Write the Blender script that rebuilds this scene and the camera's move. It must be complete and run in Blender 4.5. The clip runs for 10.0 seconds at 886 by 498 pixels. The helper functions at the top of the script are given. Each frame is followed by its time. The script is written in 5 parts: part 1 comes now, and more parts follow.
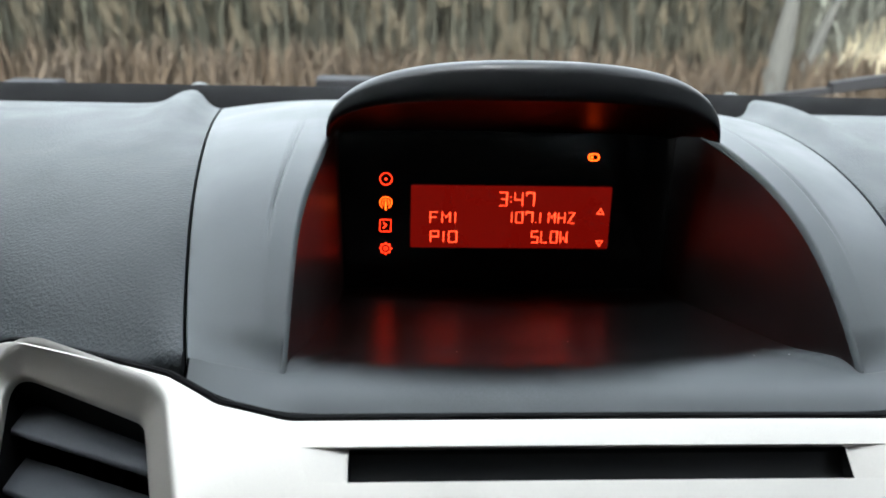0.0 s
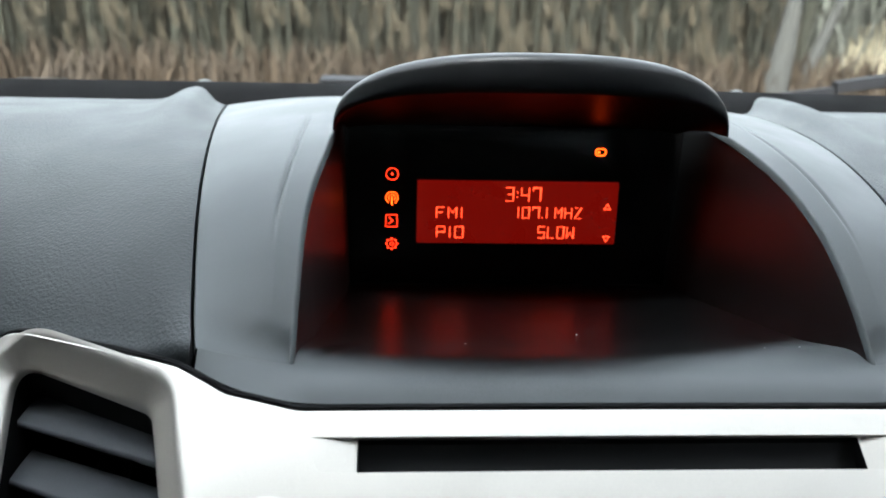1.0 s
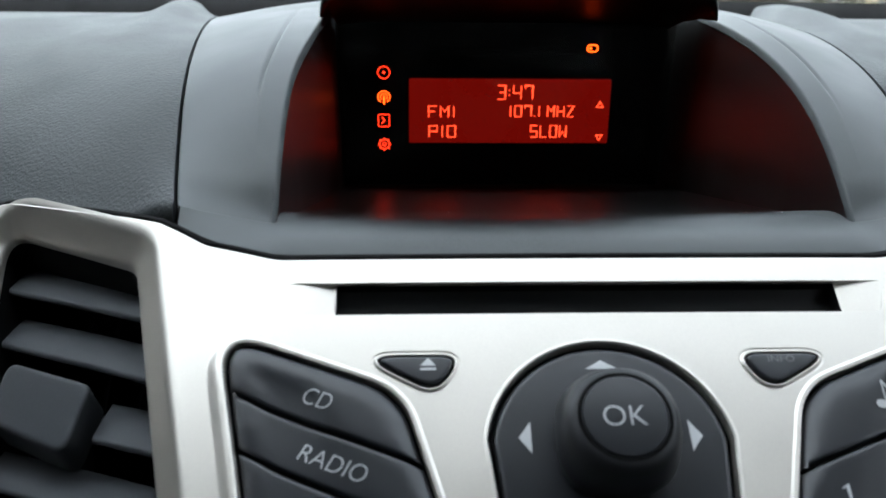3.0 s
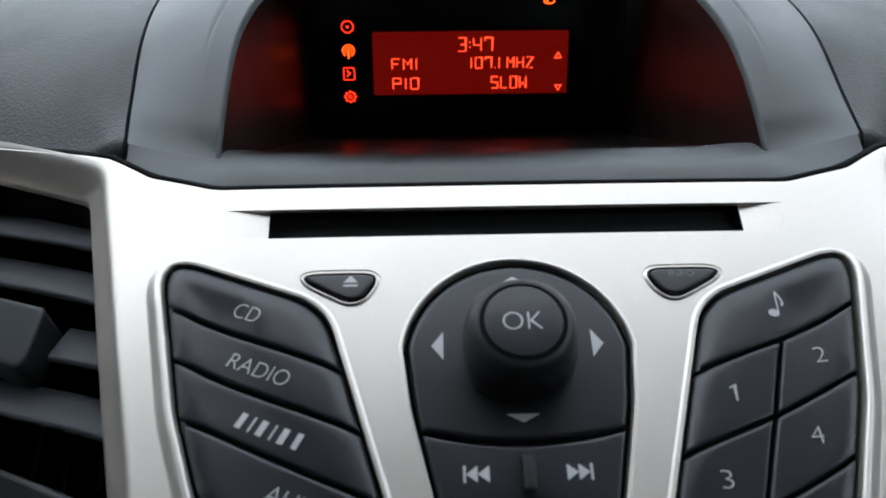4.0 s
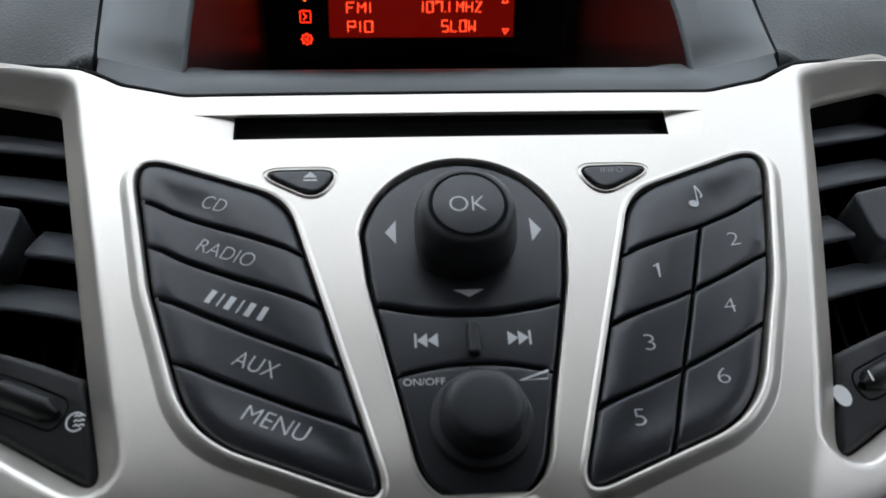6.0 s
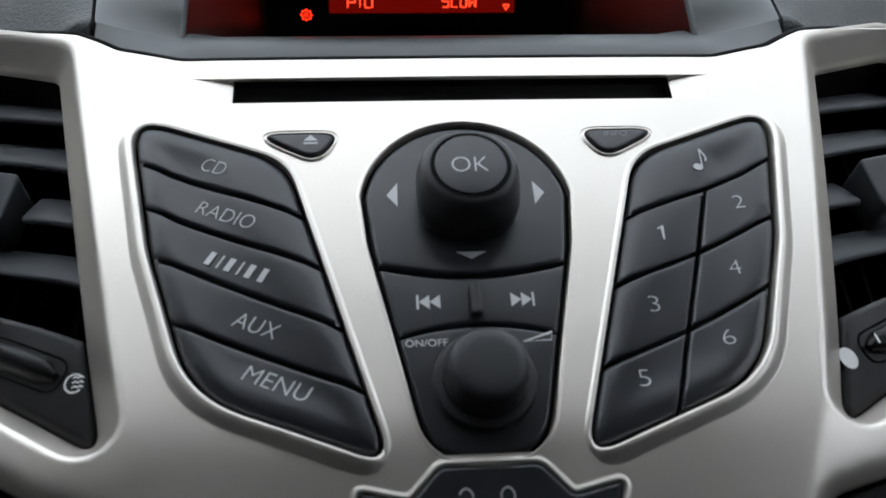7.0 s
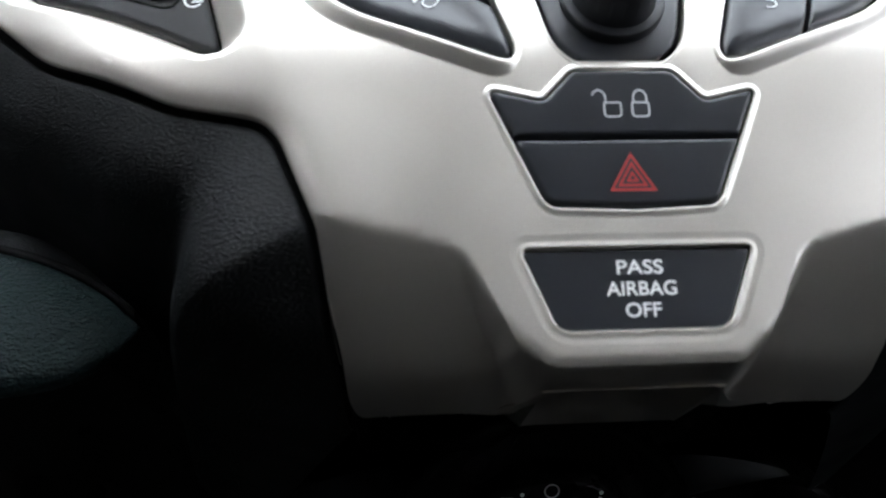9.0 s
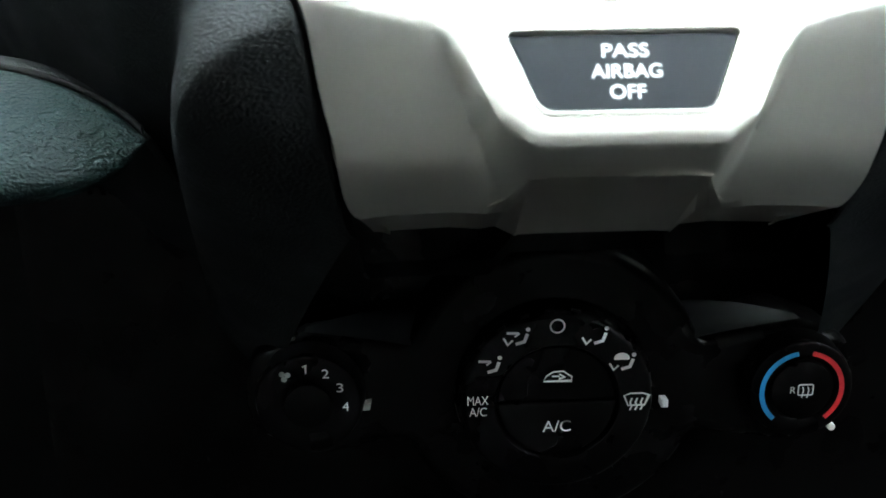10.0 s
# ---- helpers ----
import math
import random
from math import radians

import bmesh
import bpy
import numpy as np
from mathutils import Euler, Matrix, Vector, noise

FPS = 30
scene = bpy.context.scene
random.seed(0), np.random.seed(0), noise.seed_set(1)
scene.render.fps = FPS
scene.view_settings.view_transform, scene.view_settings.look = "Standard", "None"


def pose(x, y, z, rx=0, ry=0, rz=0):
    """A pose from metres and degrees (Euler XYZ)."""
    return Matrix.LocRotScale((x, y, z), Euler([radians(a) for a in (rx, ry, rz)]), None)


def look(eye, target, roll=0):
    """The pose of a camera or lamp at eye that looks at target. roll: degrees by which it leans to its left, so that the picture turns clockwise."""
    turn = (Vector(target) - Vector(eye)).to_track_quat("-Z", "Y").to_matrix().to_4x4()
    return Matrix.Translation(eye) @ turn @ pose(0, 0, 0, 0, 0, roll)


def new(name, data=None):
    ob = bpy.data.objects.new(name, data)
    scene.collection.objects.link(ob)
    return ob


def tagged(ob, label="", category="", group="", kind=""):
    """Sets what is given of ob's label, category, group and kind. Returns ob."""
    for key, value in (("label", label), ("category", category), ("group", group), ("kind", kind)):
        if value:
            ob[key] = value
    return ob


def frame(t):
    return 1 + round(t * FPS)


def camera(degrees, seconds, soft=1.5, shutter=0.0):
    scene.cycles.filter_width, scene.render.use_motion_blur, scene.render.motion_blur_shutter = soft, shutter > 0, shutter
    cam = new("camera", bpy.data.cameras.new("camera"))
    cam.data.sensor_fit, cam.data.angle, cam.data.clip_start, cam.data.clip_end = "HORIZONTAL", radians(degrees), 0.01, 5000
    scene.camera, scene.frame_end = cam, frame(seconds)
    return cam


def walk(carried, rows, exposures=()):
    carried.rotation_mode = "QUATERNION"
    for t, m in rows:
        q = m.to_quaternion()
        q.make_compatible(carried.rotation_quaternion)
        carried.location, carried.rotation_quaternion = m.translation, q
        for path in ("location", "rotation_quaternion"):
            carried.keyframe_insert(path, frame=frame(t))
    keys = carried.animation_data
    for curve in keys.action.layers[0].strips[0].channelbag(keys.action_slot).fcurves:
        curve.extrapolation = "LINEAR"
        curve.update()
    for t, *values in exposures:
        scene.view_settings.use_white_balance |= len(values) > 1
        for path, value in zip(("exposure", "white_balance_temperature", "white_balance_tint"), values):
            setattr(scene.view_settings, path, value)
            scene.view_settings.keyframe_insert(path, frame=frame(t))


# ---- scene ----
# ---- camera ----
from mathutils.geometry import delaunay_2d_cdt

TILT = -55.0                              # the centre stack leans back
PANEL = pose(0, 0, 0.85, TILT)            # x right, y into the stack, z up along it
UPRIGHT = pose(0, 0, 0.85)                # the same origin, level
CLIMATE = PANEL @ pose(0, 0.147, -0.1637, 40.2) @ pose(0, 0.008, 0)

cam = camera(52.0, 10.0, soft=1.6)
cam.data.dof.use_dof, cam.data.dof.focus_distance, cam.data.dof.aperture_fstop = True, 0.30, 18.0
PATH = [
    (0, pose(-0.0560, -0.1653, 0.9926, 72.13, -1.57, -3.45)),
    (0.5, pose(-0.0557, -0.1652, 0.9924, 72.15, -1.47, -3.33)),
    (1, pose(-0.0580, -0.1649, 0.9886, 72.34, -1.58, -3.34)),
    (1.5, pose(-0.0632, -0.1653, 0.9836, 72.03, -2.18, -3.50)),
    (2, pose(-0.0657, -0.1657, 0.9711, 72.11, -1.82, -3.62)),
    (2.5, pose(-0.0613, -0.1698, 0.9652, 71.25, -1.45, -3.26)),
    (4, pose(-0.0246, -0.1978, 0.9558, 68.39, 0.32, -1.91)),
    (4.5, pose(-0.0234, -0.2110, 0.9511, 68.35, -0.10, -2.98)),
    (5, pose(-0.0246, -0.2210, 0.9459, 68.51, -0.47, -4.07)),
    (5.5, pose(-0.0249, -0.2255, 0.9440, 67.85, -0.56, -4.50)),
    (7, pose(-0.0257, -0.2281, 0.9324, 67.09, -0.45, -4.69)),
    (7.5, pose(-0.0309, -0.2288, 0.9271, 66.13, -0.55, -4.86)),
    (8, pose(-0.0429, -0.2312, 0.9153, 64.53, -0.92, -5.46)),
    (8.5, pose(-0.0555, -0.2388, 0.8985, 61.61, -1.14, -5.84)),
    (9, pose(-0.0591, -0.2543, 0.8715, 60.77, -1.42, -4.94)),
    (9.5, pose(-0.0541, -0.2657, 0.8584, 58.43, -0.62, -3.79)),
    (10, pose(-0.0462, -0.2761, 0.8434, 57.34, 0.27, -2.25)),
]
walk(cam, PATH, exposures=[(0, 3.42, 6150, 6), (2.5, 3.31, 6080, 4), (4, 2.93, 6130, 9), (5.5, 2.92, 6180, 9), (7, 2.95, 6280, 9), (7.5, 2.98, 6280, 9), (8, 3.08, 6350, 9), (8.5, 3.36, 6350, 9), (9, 4.55, 6300, 9), (9.5, 5.65, 6150, 0), (10, 6.5, 6150, -5)])

# ---- light ----
world = bpy.data.worlds.new("overcast_sky")
scene.world = world
world.use_nodes = True
wn = world.node_tree.nodes
sky = wn.new("ShaderNodeTexSky")
sky.sky_type, sky.sun_disc = "NISHITA", False
sky.sun_elevation, sky.sun_rotation = radians(48), radians(200)
sky.air_density, sky.dust_density, sky.ozone_density = 1.0, 4.0, 1.0
wn["Background"].inputs["Strength"].default_value = 0.12
cloud = wn.new("ShaderNodeHueSaturation")
cloud.inputs["Saturation"].default_value = 0.22
world.node_tree.links.new(sky.outputs["Color"], cloud.inputs["Color"])
world.node_tree.links.new(cloud.outputs["Color"], wn["Background"].inputs["Color"])
sun_data = bpy.data.lights.new("sun", "SUN")
sun_data.energy, sun_data.angle, sun_data.color = 1.2, radians(25), (1.0, 0.97, 0.93)
sun = new("sun", sun_data)
sun.matrix_world = look((-1.0, -3.0, 6.0), (0, 0, 0.9))
tagged(sun, "soft daylight through cloud", "daylight", kind="structure")


# ---- materials ----
def mat(name, base, rough=0.5, metal=0.0, vary=0.12, scale=40.0, grain=900.0, bump=0.0, bump_size=0.0004, spec=0.5, coat=0.0, random_tint=0.0, island=False, rough_vary=0.08, stretch=(1, 1, 1), emit=None, power=0.0):
    m = bpy.data.materials.new(name)
    m.use_nodes = True
    n, l = m.node_tree.nodes, m.node_tree.links
    b = n["Principled BSDF"]
    b.inputs["Roughness"].default_value = rough
    b.inputs["Metallic"].default_value = metal
    b.inputs["Specular IOR Level"].default_value = spec
    b.inputs["Coat Weight"].default_value = coat
    b.inputs["Coat Roughness"].default_value = 0.12
    tc, mp = n.new("ShaderNodeTexCoord"), n.new("ShaderNodeMapping")
    mp.inputs["Scale"].default_value = stretch
    l.new(tc.outputs["Object"], mp.inputs["Vector"])
    big, fine = n.new("ShaderNodeTexNoise"), n.new("ShaderNodeTexNoise")
    for t, s, d in ((big, scale, 4.0), (fine, grain, 2.0)):
        t.inputs["Scale"].default_value, t.inputs["Detail"].default_value = s, d
        l.new(mp.outputs["Vector"], t.inputs["Vector"])
    both = n.new("ShaderNodeMath")
    both.operation = "ADD"
    l.new(big.outputs["Fac"], both.inputs[0])
    l.new(fine.outputs["Fac"], both.inputs[1])
    ramp = n.new("ShaderNodeMapRange")
    ramp.inputs["From Min"].default_value, ramp.inputs["From Max"].default_value = 0.6, 1.4
    ramp.inputs["To Min"].default_value, ramp.inputs["To Max"].default_value = 1 - vary, 1 + vary
    l.new(both.outputs[0], ramp.inputs["Value"])
    level = ramp.outputs["Result"]
    if random_tint:
        src = n.new("ShaderNodeNewGeometry" if island else "ShaderNodeObjectInfo")
        r2 = n.new("ShaderNodeMapRange")
        r2.inputs["To Min"].default_value, r2.inputs["To Max"].default_value = 1 - random_tint, 1 + random_tint
        l.new(src.outputs["Random Per Island" if island else "Random"], r2.inputs["Value"])
        mul = n.new("ShaderNodeMath")
        mul.operation = "MULTIPLY"
        l.new(level, mul.inputs[0])
        l.new(r2.outputs["Result"], mul.inputs[1])
        level = mul.outputs[0]
    tint = n.new("ShaderNodeVectorMath")
    tint.operation = "SCALE"
    tint.inputs[0].default_value = base
    l.new(level, tint.inputs["Scale"])
    l.new(tint.outputs["Vector"], b.inputs["Base Color"])
    if rough_vary:
        rr = n.new("ShaderNodeMapRange")
        rr.inputs["From Min"].default_value, rr.inputs["From Max"].default_value = 0.3, 0.7
        rr.inputs["To Min"].default_value, rr.inputs["To Max"].default_value = max(0.03, rough - rough_vary), min(1, rough + rough_vary)
        l.new(big.outputs["Fac"], rr.inputs["Value"])
        l.new(rr.outputs["Result"], b.inputs["Roughness"])
    if bump:
        bp = n.new("ShaderNodeBump")
        bp.inputs["Strength"].default_value, bp.inputs["Distance"].default_value = bump, bump_size
        l.new(fine.outputs["Fac"], bp.inputs["Height"])
        l.new(bp.outputs["Normal"], b.inputs["Normal"])
    if emit:
        b.inputs["Emission Color"].default_value = (*emit, 1)
        b.inputs["Emission Strength"].default_value = power
    return m


SILVER = mat("satin_silver_paint", (0.695, 0.662, 0.61), 0.41, 0.84, 0.045, 30, 2500, 0.09, 0.0001, rough_vary=0.04)
PAD = mat("grained_grey_soft_plastic", (0.045, 0.051, 0.0535), 0.56, 0, 0.10, 25, 900, 0.6, 0.0006, spec=0.24)
HOOD = mat("smooth_grey_plastic", (0.076, 0.084, 0.088), 0.5, 0, 0.05, 25, 2200, 0.08, 0.0002, spec=0.3)
BROW = mat("charcoal_plastic", (0.018, 0.019, 0.0205), 0.4, 0, 0.08, 40, 2000, 0.08, 0.0002, spec=0.45)
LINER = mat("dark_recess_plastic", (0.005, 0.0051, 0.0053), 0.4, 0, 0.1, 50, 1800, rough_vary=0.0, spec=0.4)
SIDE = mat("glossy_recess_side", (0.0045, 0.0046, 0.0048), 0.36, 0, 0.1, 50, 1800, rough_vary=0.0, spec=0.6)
GLOSS = mat("black_display_lens", (0.004, 0.004, 0.004), 0.12, 0, 0.05, 20, 900, rough_vary=0.02)
KEY = mat("soft_black_key_rubber", (0.018, 0.0203, 0.0248), 0.31, 0, 0.08, 60, 2500, 0.03, 0.0001, spec=0.6, rough_vary=0.0)
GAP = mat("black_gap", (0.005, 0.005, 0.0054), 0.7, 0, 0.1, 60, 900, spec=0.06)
FRIT = mat("black_windscreen_band", (0.0016, 0.0016, 0.0018), 0.7, 0, 0.2, 30, 600, spec=0.03)
KNOB = mat("matt_black_knob", (0.021, 0.0228, 0.026), 0.42, 0, 0.08, 60, 2500, 0.06, 0.0001, spec=0.4, rough_vary=0.02)
SLAT = mat("vent_slat_plastic", (0.058, 0.063, 0.070), 0.55, 0, 0.1, 50, 1500, 0.1, 0.0002, spec=0.22)
VENT = mat("vent_black_plastic", (0.008, 0.0086, 0.0096), 0.45, 0, 0.1, 50, 1500, 0.1, 0.0002, spec=0.3)
TRIM = mat("leather_grain_black_plastic", (0.0064, 0.0077, 0.0088), 0.48, 0, 0.15, 60, 2000, 1.0, 0.0006, stretch=(0.45, 1, 1.2), spec=0.26)
LOBE = mat("leather_grain_dark_plastic", (0.0072, 0.0182, 0.0192), 0.45, 0, 0.2, 60, 1250, 1.0, 0.0012, stretch=(0.7, 1, 1.2), spec=0.17)
MARK = mat("grey_white_print", (0.60, 0.615, 0.63), 0.55, 0, 0.03, 80, 900)
WHITE = mat("white_print", (0.85, 0.86, 0.86), 0.5, 0, 0.02, 80, 900)
DIM = mat("dim_grey_print", (0.2, 0.205, 0.21), 0.5, 0, 0.03, 80, 900)
RED = mat("red_print", (0.36, 0.03, 0.03), 0.5, 0, 0.03, 80, 900)
HOT = mat("red_arc_print", (0.5, 0.024, 0.032), 0.45, 0, 0.03, 80, 900)
COLD = mat("blue_arc_print", (0.028, 0.22, 0.52), 0.45, 0, 0.03, 80, 900)
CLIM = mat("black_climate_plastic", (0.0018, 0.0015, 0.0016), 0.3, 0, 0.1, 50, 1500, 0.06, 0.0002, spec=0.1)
LCD = mat("red_backlit_lcd", (0.02, 0.002, 0.001), 0.3, 0, 0.04, 60, 900, emit=(1.0, 0.014, 0.005), power=0.015)
LIT = mat("bright_lcd_segment", (0.3, 0.05, 0.02), 0.4, 0, 0.02, 60, 900, emit=(1.0, 0.055, 0.016), power=0.38)
ICON = mat("red_backlit_symbol", (0.3, 0.05, 0.02), 0.4, 0, 0.02, 60, 900, emit=(1.0, 0.025, 0.005), power=0.6)
AMBER = mat("amber_backlit_symbol", (0.4, 0.15, 0.02), 0.4, 0, 0.02, 60, 900, emit=(1.0, 0.06, 0.003), power=0.9)
PAINT = mat("silver_car_paint", (0.13, 0.14, 0.15), 0.6, 0.0, 0.05, 5, 300, spec=0.2)
RUBBER = mat("black_rubber", (0.006, 0.006, 0.007), 0.55, 0, 0.1, 50, 900, spec=0.12)
CABIN = mat("cream_headlining", (0.50, 0.487, 0.462), 0.9, 0, 0.08, 10, 300)
SEATCLOTH = mat("grey_seat_cloth", (0.055, 0.053, 0.05), 0.9, 0, 0.15, 12, 400, 0.3, 0.001, spec=0.1)
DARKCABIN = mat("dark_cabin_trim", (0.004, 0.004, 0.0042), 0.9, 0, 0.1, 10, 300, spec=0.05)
EARTH = mat("leaf_littered_earth", (0.13, 0.10, 0.07), 0.95, 0, 0.35, 1.5, 30, 0.6, 0.02)
REED = mat("dry_reed", (0.028, 0.0225, 0.0118), 0.85, 0, 0.2, 2.0, 25, random_tint=0.2, island=True)
BARK = mat("pale_bark", (0.026, 0.0255, 0.022), 0.9, 0, 0.3, 8, 60, 0.5, 0.01)
TWIG = mat("grey_green_twigs", (0.07, 0.071, 0.058), 0.9, 0, 0.3, 3, 40, random_tint=0.4, island=True)
SAND = mat("pale_sandy_bank", (0.17, 0.145, 0.095), 0.95, 0, 0.15, 1.2, 14, 0.5, 0.03)
PLUME = mat("tan_reed_plume", (0.043, 0.034, 0.0195), 0.9, 0, 0.2, 3.0, 30, random_tint=0.25, island=True)
RUST = mat("rusty_brown_grass", (0.027, 0.0172, 0.0082), 0.9, 0, 0.25, 2.0, 25, random_tint=0.2, island=True)
OLIVE = mat("olive_dry_stalks", (0.022, 0.0216, 0.0132), 0.9, 0, 0.25, 2.0, 25, random_tint=0.22, island=True)
BANK = mat("brown_undergrowth", (0.06, 0.047, 0.03), 0.95, 0, 0.3, 1.2, 9, 0.8, 0.05)


def shade_fade(name, grey, black):
    """Grey plastic with the soft shade of the recess painted in as a fade to black."""
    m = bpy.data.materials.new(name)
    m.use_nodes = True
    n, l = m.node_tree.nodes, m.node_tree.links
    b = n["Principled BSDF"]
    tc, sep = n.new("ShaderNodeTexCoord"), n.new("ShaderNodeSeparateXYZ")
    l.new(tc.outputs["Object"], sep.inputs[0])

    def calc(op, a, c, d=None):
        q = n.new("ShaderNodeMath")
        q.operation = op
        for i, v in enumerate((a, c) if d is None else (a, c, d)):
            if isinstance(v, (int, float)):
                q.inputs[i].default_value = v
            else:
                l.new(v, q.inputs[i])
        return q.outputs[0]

    # the painted shade sets in at this curve, further back at the sides
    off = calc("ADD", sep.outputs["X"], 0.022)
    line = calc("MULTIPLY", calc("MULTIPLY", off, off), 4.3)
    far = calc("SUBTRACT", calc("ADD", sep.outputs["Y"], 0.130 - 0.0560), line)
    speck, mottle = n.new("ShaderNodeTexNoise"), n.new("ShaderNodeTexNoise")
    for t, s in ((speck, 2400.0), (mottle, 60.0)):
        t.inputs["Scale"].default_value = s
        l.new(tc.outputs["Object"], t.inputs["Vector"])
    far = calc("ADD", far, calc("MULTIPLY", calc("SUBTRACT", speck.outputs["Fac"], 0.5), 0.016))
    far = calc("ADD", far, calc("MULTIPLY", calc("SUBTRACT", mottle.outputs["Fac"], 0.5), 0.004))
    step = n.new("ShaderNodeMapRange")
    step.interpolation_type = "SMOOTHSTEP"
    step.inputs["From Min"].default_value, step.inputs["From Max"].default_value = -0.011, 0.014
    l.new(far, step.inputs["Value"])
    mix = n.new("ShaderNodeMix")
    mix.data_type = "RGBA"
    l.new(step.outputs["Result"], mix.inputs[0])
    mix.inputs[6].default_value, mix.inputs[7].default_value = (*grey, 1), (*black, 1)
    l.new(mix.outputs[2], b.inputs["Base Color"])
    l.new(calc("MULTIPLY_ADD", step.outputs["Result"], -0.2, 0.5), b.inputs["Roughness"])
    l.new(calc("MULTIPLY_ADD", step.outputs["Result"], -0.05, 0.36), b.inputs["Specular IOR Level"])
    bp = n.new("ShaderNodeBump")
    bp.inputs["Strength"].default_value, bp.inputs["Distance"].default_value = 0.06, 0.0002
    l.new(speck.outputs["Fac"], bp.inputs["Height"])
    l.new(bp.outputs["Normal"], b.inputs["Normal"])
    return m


LIP_SHADE = shade_fade("grey_plastic_with_shade", (0.078, 0.086, 0.090), (0.0025, 0.0026, 0.0028))
GLASS = bpy.data.materials.new("windscreen_glass")
GLASS.use_nodes = True
gb = GLASS.node_tree.nodes["Principled BSDF"]
gb.inputs["Transmission Weight"].default_value, gb.inputs["Roughness"].default_value, gb.inputs["IOR"].default_value = 1.0, 0.0, 1.13
gb.inputs["Base Color"].default_value = (0.95, 0.97, 0.96, 1)


# ---- mesh tools (all in millimetres, 2D outlines are x and z) ----
class Geo:
    def __init__(self):
        self.v, self.f = [], []

    def add(self, verts, faces):
        k = len(self.v)
        self.v += [tuple(p) for p in verts]
        self.f += [tuple(i + k for i in f) for f in faces]
        return self

    def join(self, other):
        return self.add(other.v, other.f)

    def loft(self, rings, closed=True, cap_start=False, cap_end=False):
        assert len({len(r) for r in rings}) == 1
        n, verts, faces = len(rings[0]), [p for r in rings for p in r], []
        for a in range(len(rings) - 1):
            for i in range(n if closed else n - 1):
                j = (i + 1) % n
                faces.append((a * n + i, a * n + j, (a + 1) * n + j, (a + 1) * n + i))
        if cap_start:
            faces.append(tuple(reversed(range(n))))
        if cap_end:
            faces.append(tuple(range((len(rings) - 1) * n, len(rings) * n)))
        return self.add(verts, faces)


OFFSET = {}


def thing(name, centre, place, label, category, group="", kind=""):
    """An empty at centre (mm, in the frame of place) that parents its parts."""
    ob = new(name)
    ob.empty_display_size = 0.01
    ob.matrix_world = place @ Matrix.Translation([c / 1000 for c in centre])
    OFFSET[ob] = Vector(centre)
    return tagged(ob, label, category, group, kind)


def soft(v, k):
    return (v + math.sqrt(v * v + k * k)) / 2


def ease(v, a, b):
    t = min(1.0, max(0.0, (v - a) / (b - a)))
    return t * t * (3 - 2 * t)


def crease_x(z):
    """A crisp fold from the vents down to the shoulders of the foot."""
    return 75 + 0.375 * (z + 79)


def bend(x, z):
    """The fascia falls away at its sides and towards its foot."""
    low = ease(-z, 30, 60)
    side = 0.5 * soft(abs(x) - 107, 12) * (1 - low) + (0.17 * soft(abs(x) - crease_x(z), 1.5) + 0.33 * soft(abs(x) - 112, 12)) * low
    return side + 0.2 * soft(-66 - z, 5) - 0.02


def part(name, geo, material, parent, label="", bent=False, smooth=40, kind=""):
    c = OFFSET[parent]
    me = bpy.data.meshes.new(name)
    verts = [((x - c.x) / 1000, (y + (bend(x, z) if bent else 0) - c.y) / 1000, (z - c.z) / 1000) for x, y, z in geo.v]
    me.from_pydata(verts, [], geo.f)
    bm = bmesh.new()
    bm.from_mesh(me)
    bmesh.ops.remove_doubles(bm, verts=bm.verts, dist=2e-7)
    bmesh.ops.recalc_face_normals(bm, faces=bm.faces)
    bm.to_mesh(me)
    bm.free()
    me.materials.append(material)
    if smooth:
        me.shade_smooth()
        me.set_sharp_from_angle(angle=radians(smooth))
    ob = new(name, me)
    ob.parent = parent
    OFFSET[ob] = c
    return tagged(ob, label, kind=kind)


def rounded(corners, n=9):
    """A closed outline from corners (x, z, radius)."""
    out, m = [], len(corners)
    for i, (x, z, r) in enumerate(corners):
        p, a, b = Vector((x, z)), Vector(corners[i - 1][:2]), Vector(corners[(i + 1) % m][:2])
        u, v = (a - p).normalized(), (b - p).normalized()
        ang = u.angle(v)
        if r <= 0 or ang > 3.1:
            out.append((x, z))
            continue
        d = min(r / math.tan(ang / 2), 0.48 * (a - p).length, 0.48 * (b - p).length)
        s, e = p + u * d, p + v * d
        for k in range(n + 1):
            t = k / n
            q = s * (1 - t) ** 2 + p * 2 * t * (1 - t) + e * t * t
            out.append((q.x, q.y))
    return dense(out, 4.0) if area(out) > 0 else dense(out[::-1], 4.0)


def area(poly):
    return sum(a[0] * b[1] - b[0] * a[1] for a, b in zip(poly, poly[1:] + poly[:1])) / 2


def dense(poly, step):
    out = []
    for a, b in zip(poly, poly[1:] + poly[:1]):
        n = max(1, int(math.hypot(b[0] - a[0], b[1] - a[1]) / step))
        out += [(a[0] + (b[0] - a[0]) * k / n, a[1] + (b[1] - a[1]) * k / n) for k in range(n)]
    return out


def mirror(poly):
    return [(-x, z) for x, z in reversed(poly)]


def normals(poly):
    out, m = [], len(poly)
    for i in range(m):
        a, p, b = Vector(poly[i - 1]), Vector(poly[i]), Vector(poly[(i + 1) % m])
        e, g = (p - a), (b - p)
        e, g = (e.normalized() if e.length > 1e-6 else g.normalized()), (g.normalized() if g.length > 1e-6 else e.normalized())
        n1, n2 = Vector((e.y, -e.x)), Vector((g.y, -g.x))
        s = n1 + n2
        s = s.normalized() if s.length > 1e-6 else n1
        out.append((s, min(2.0, 1 / max(0.5, s.dot(n1)))))
    return out


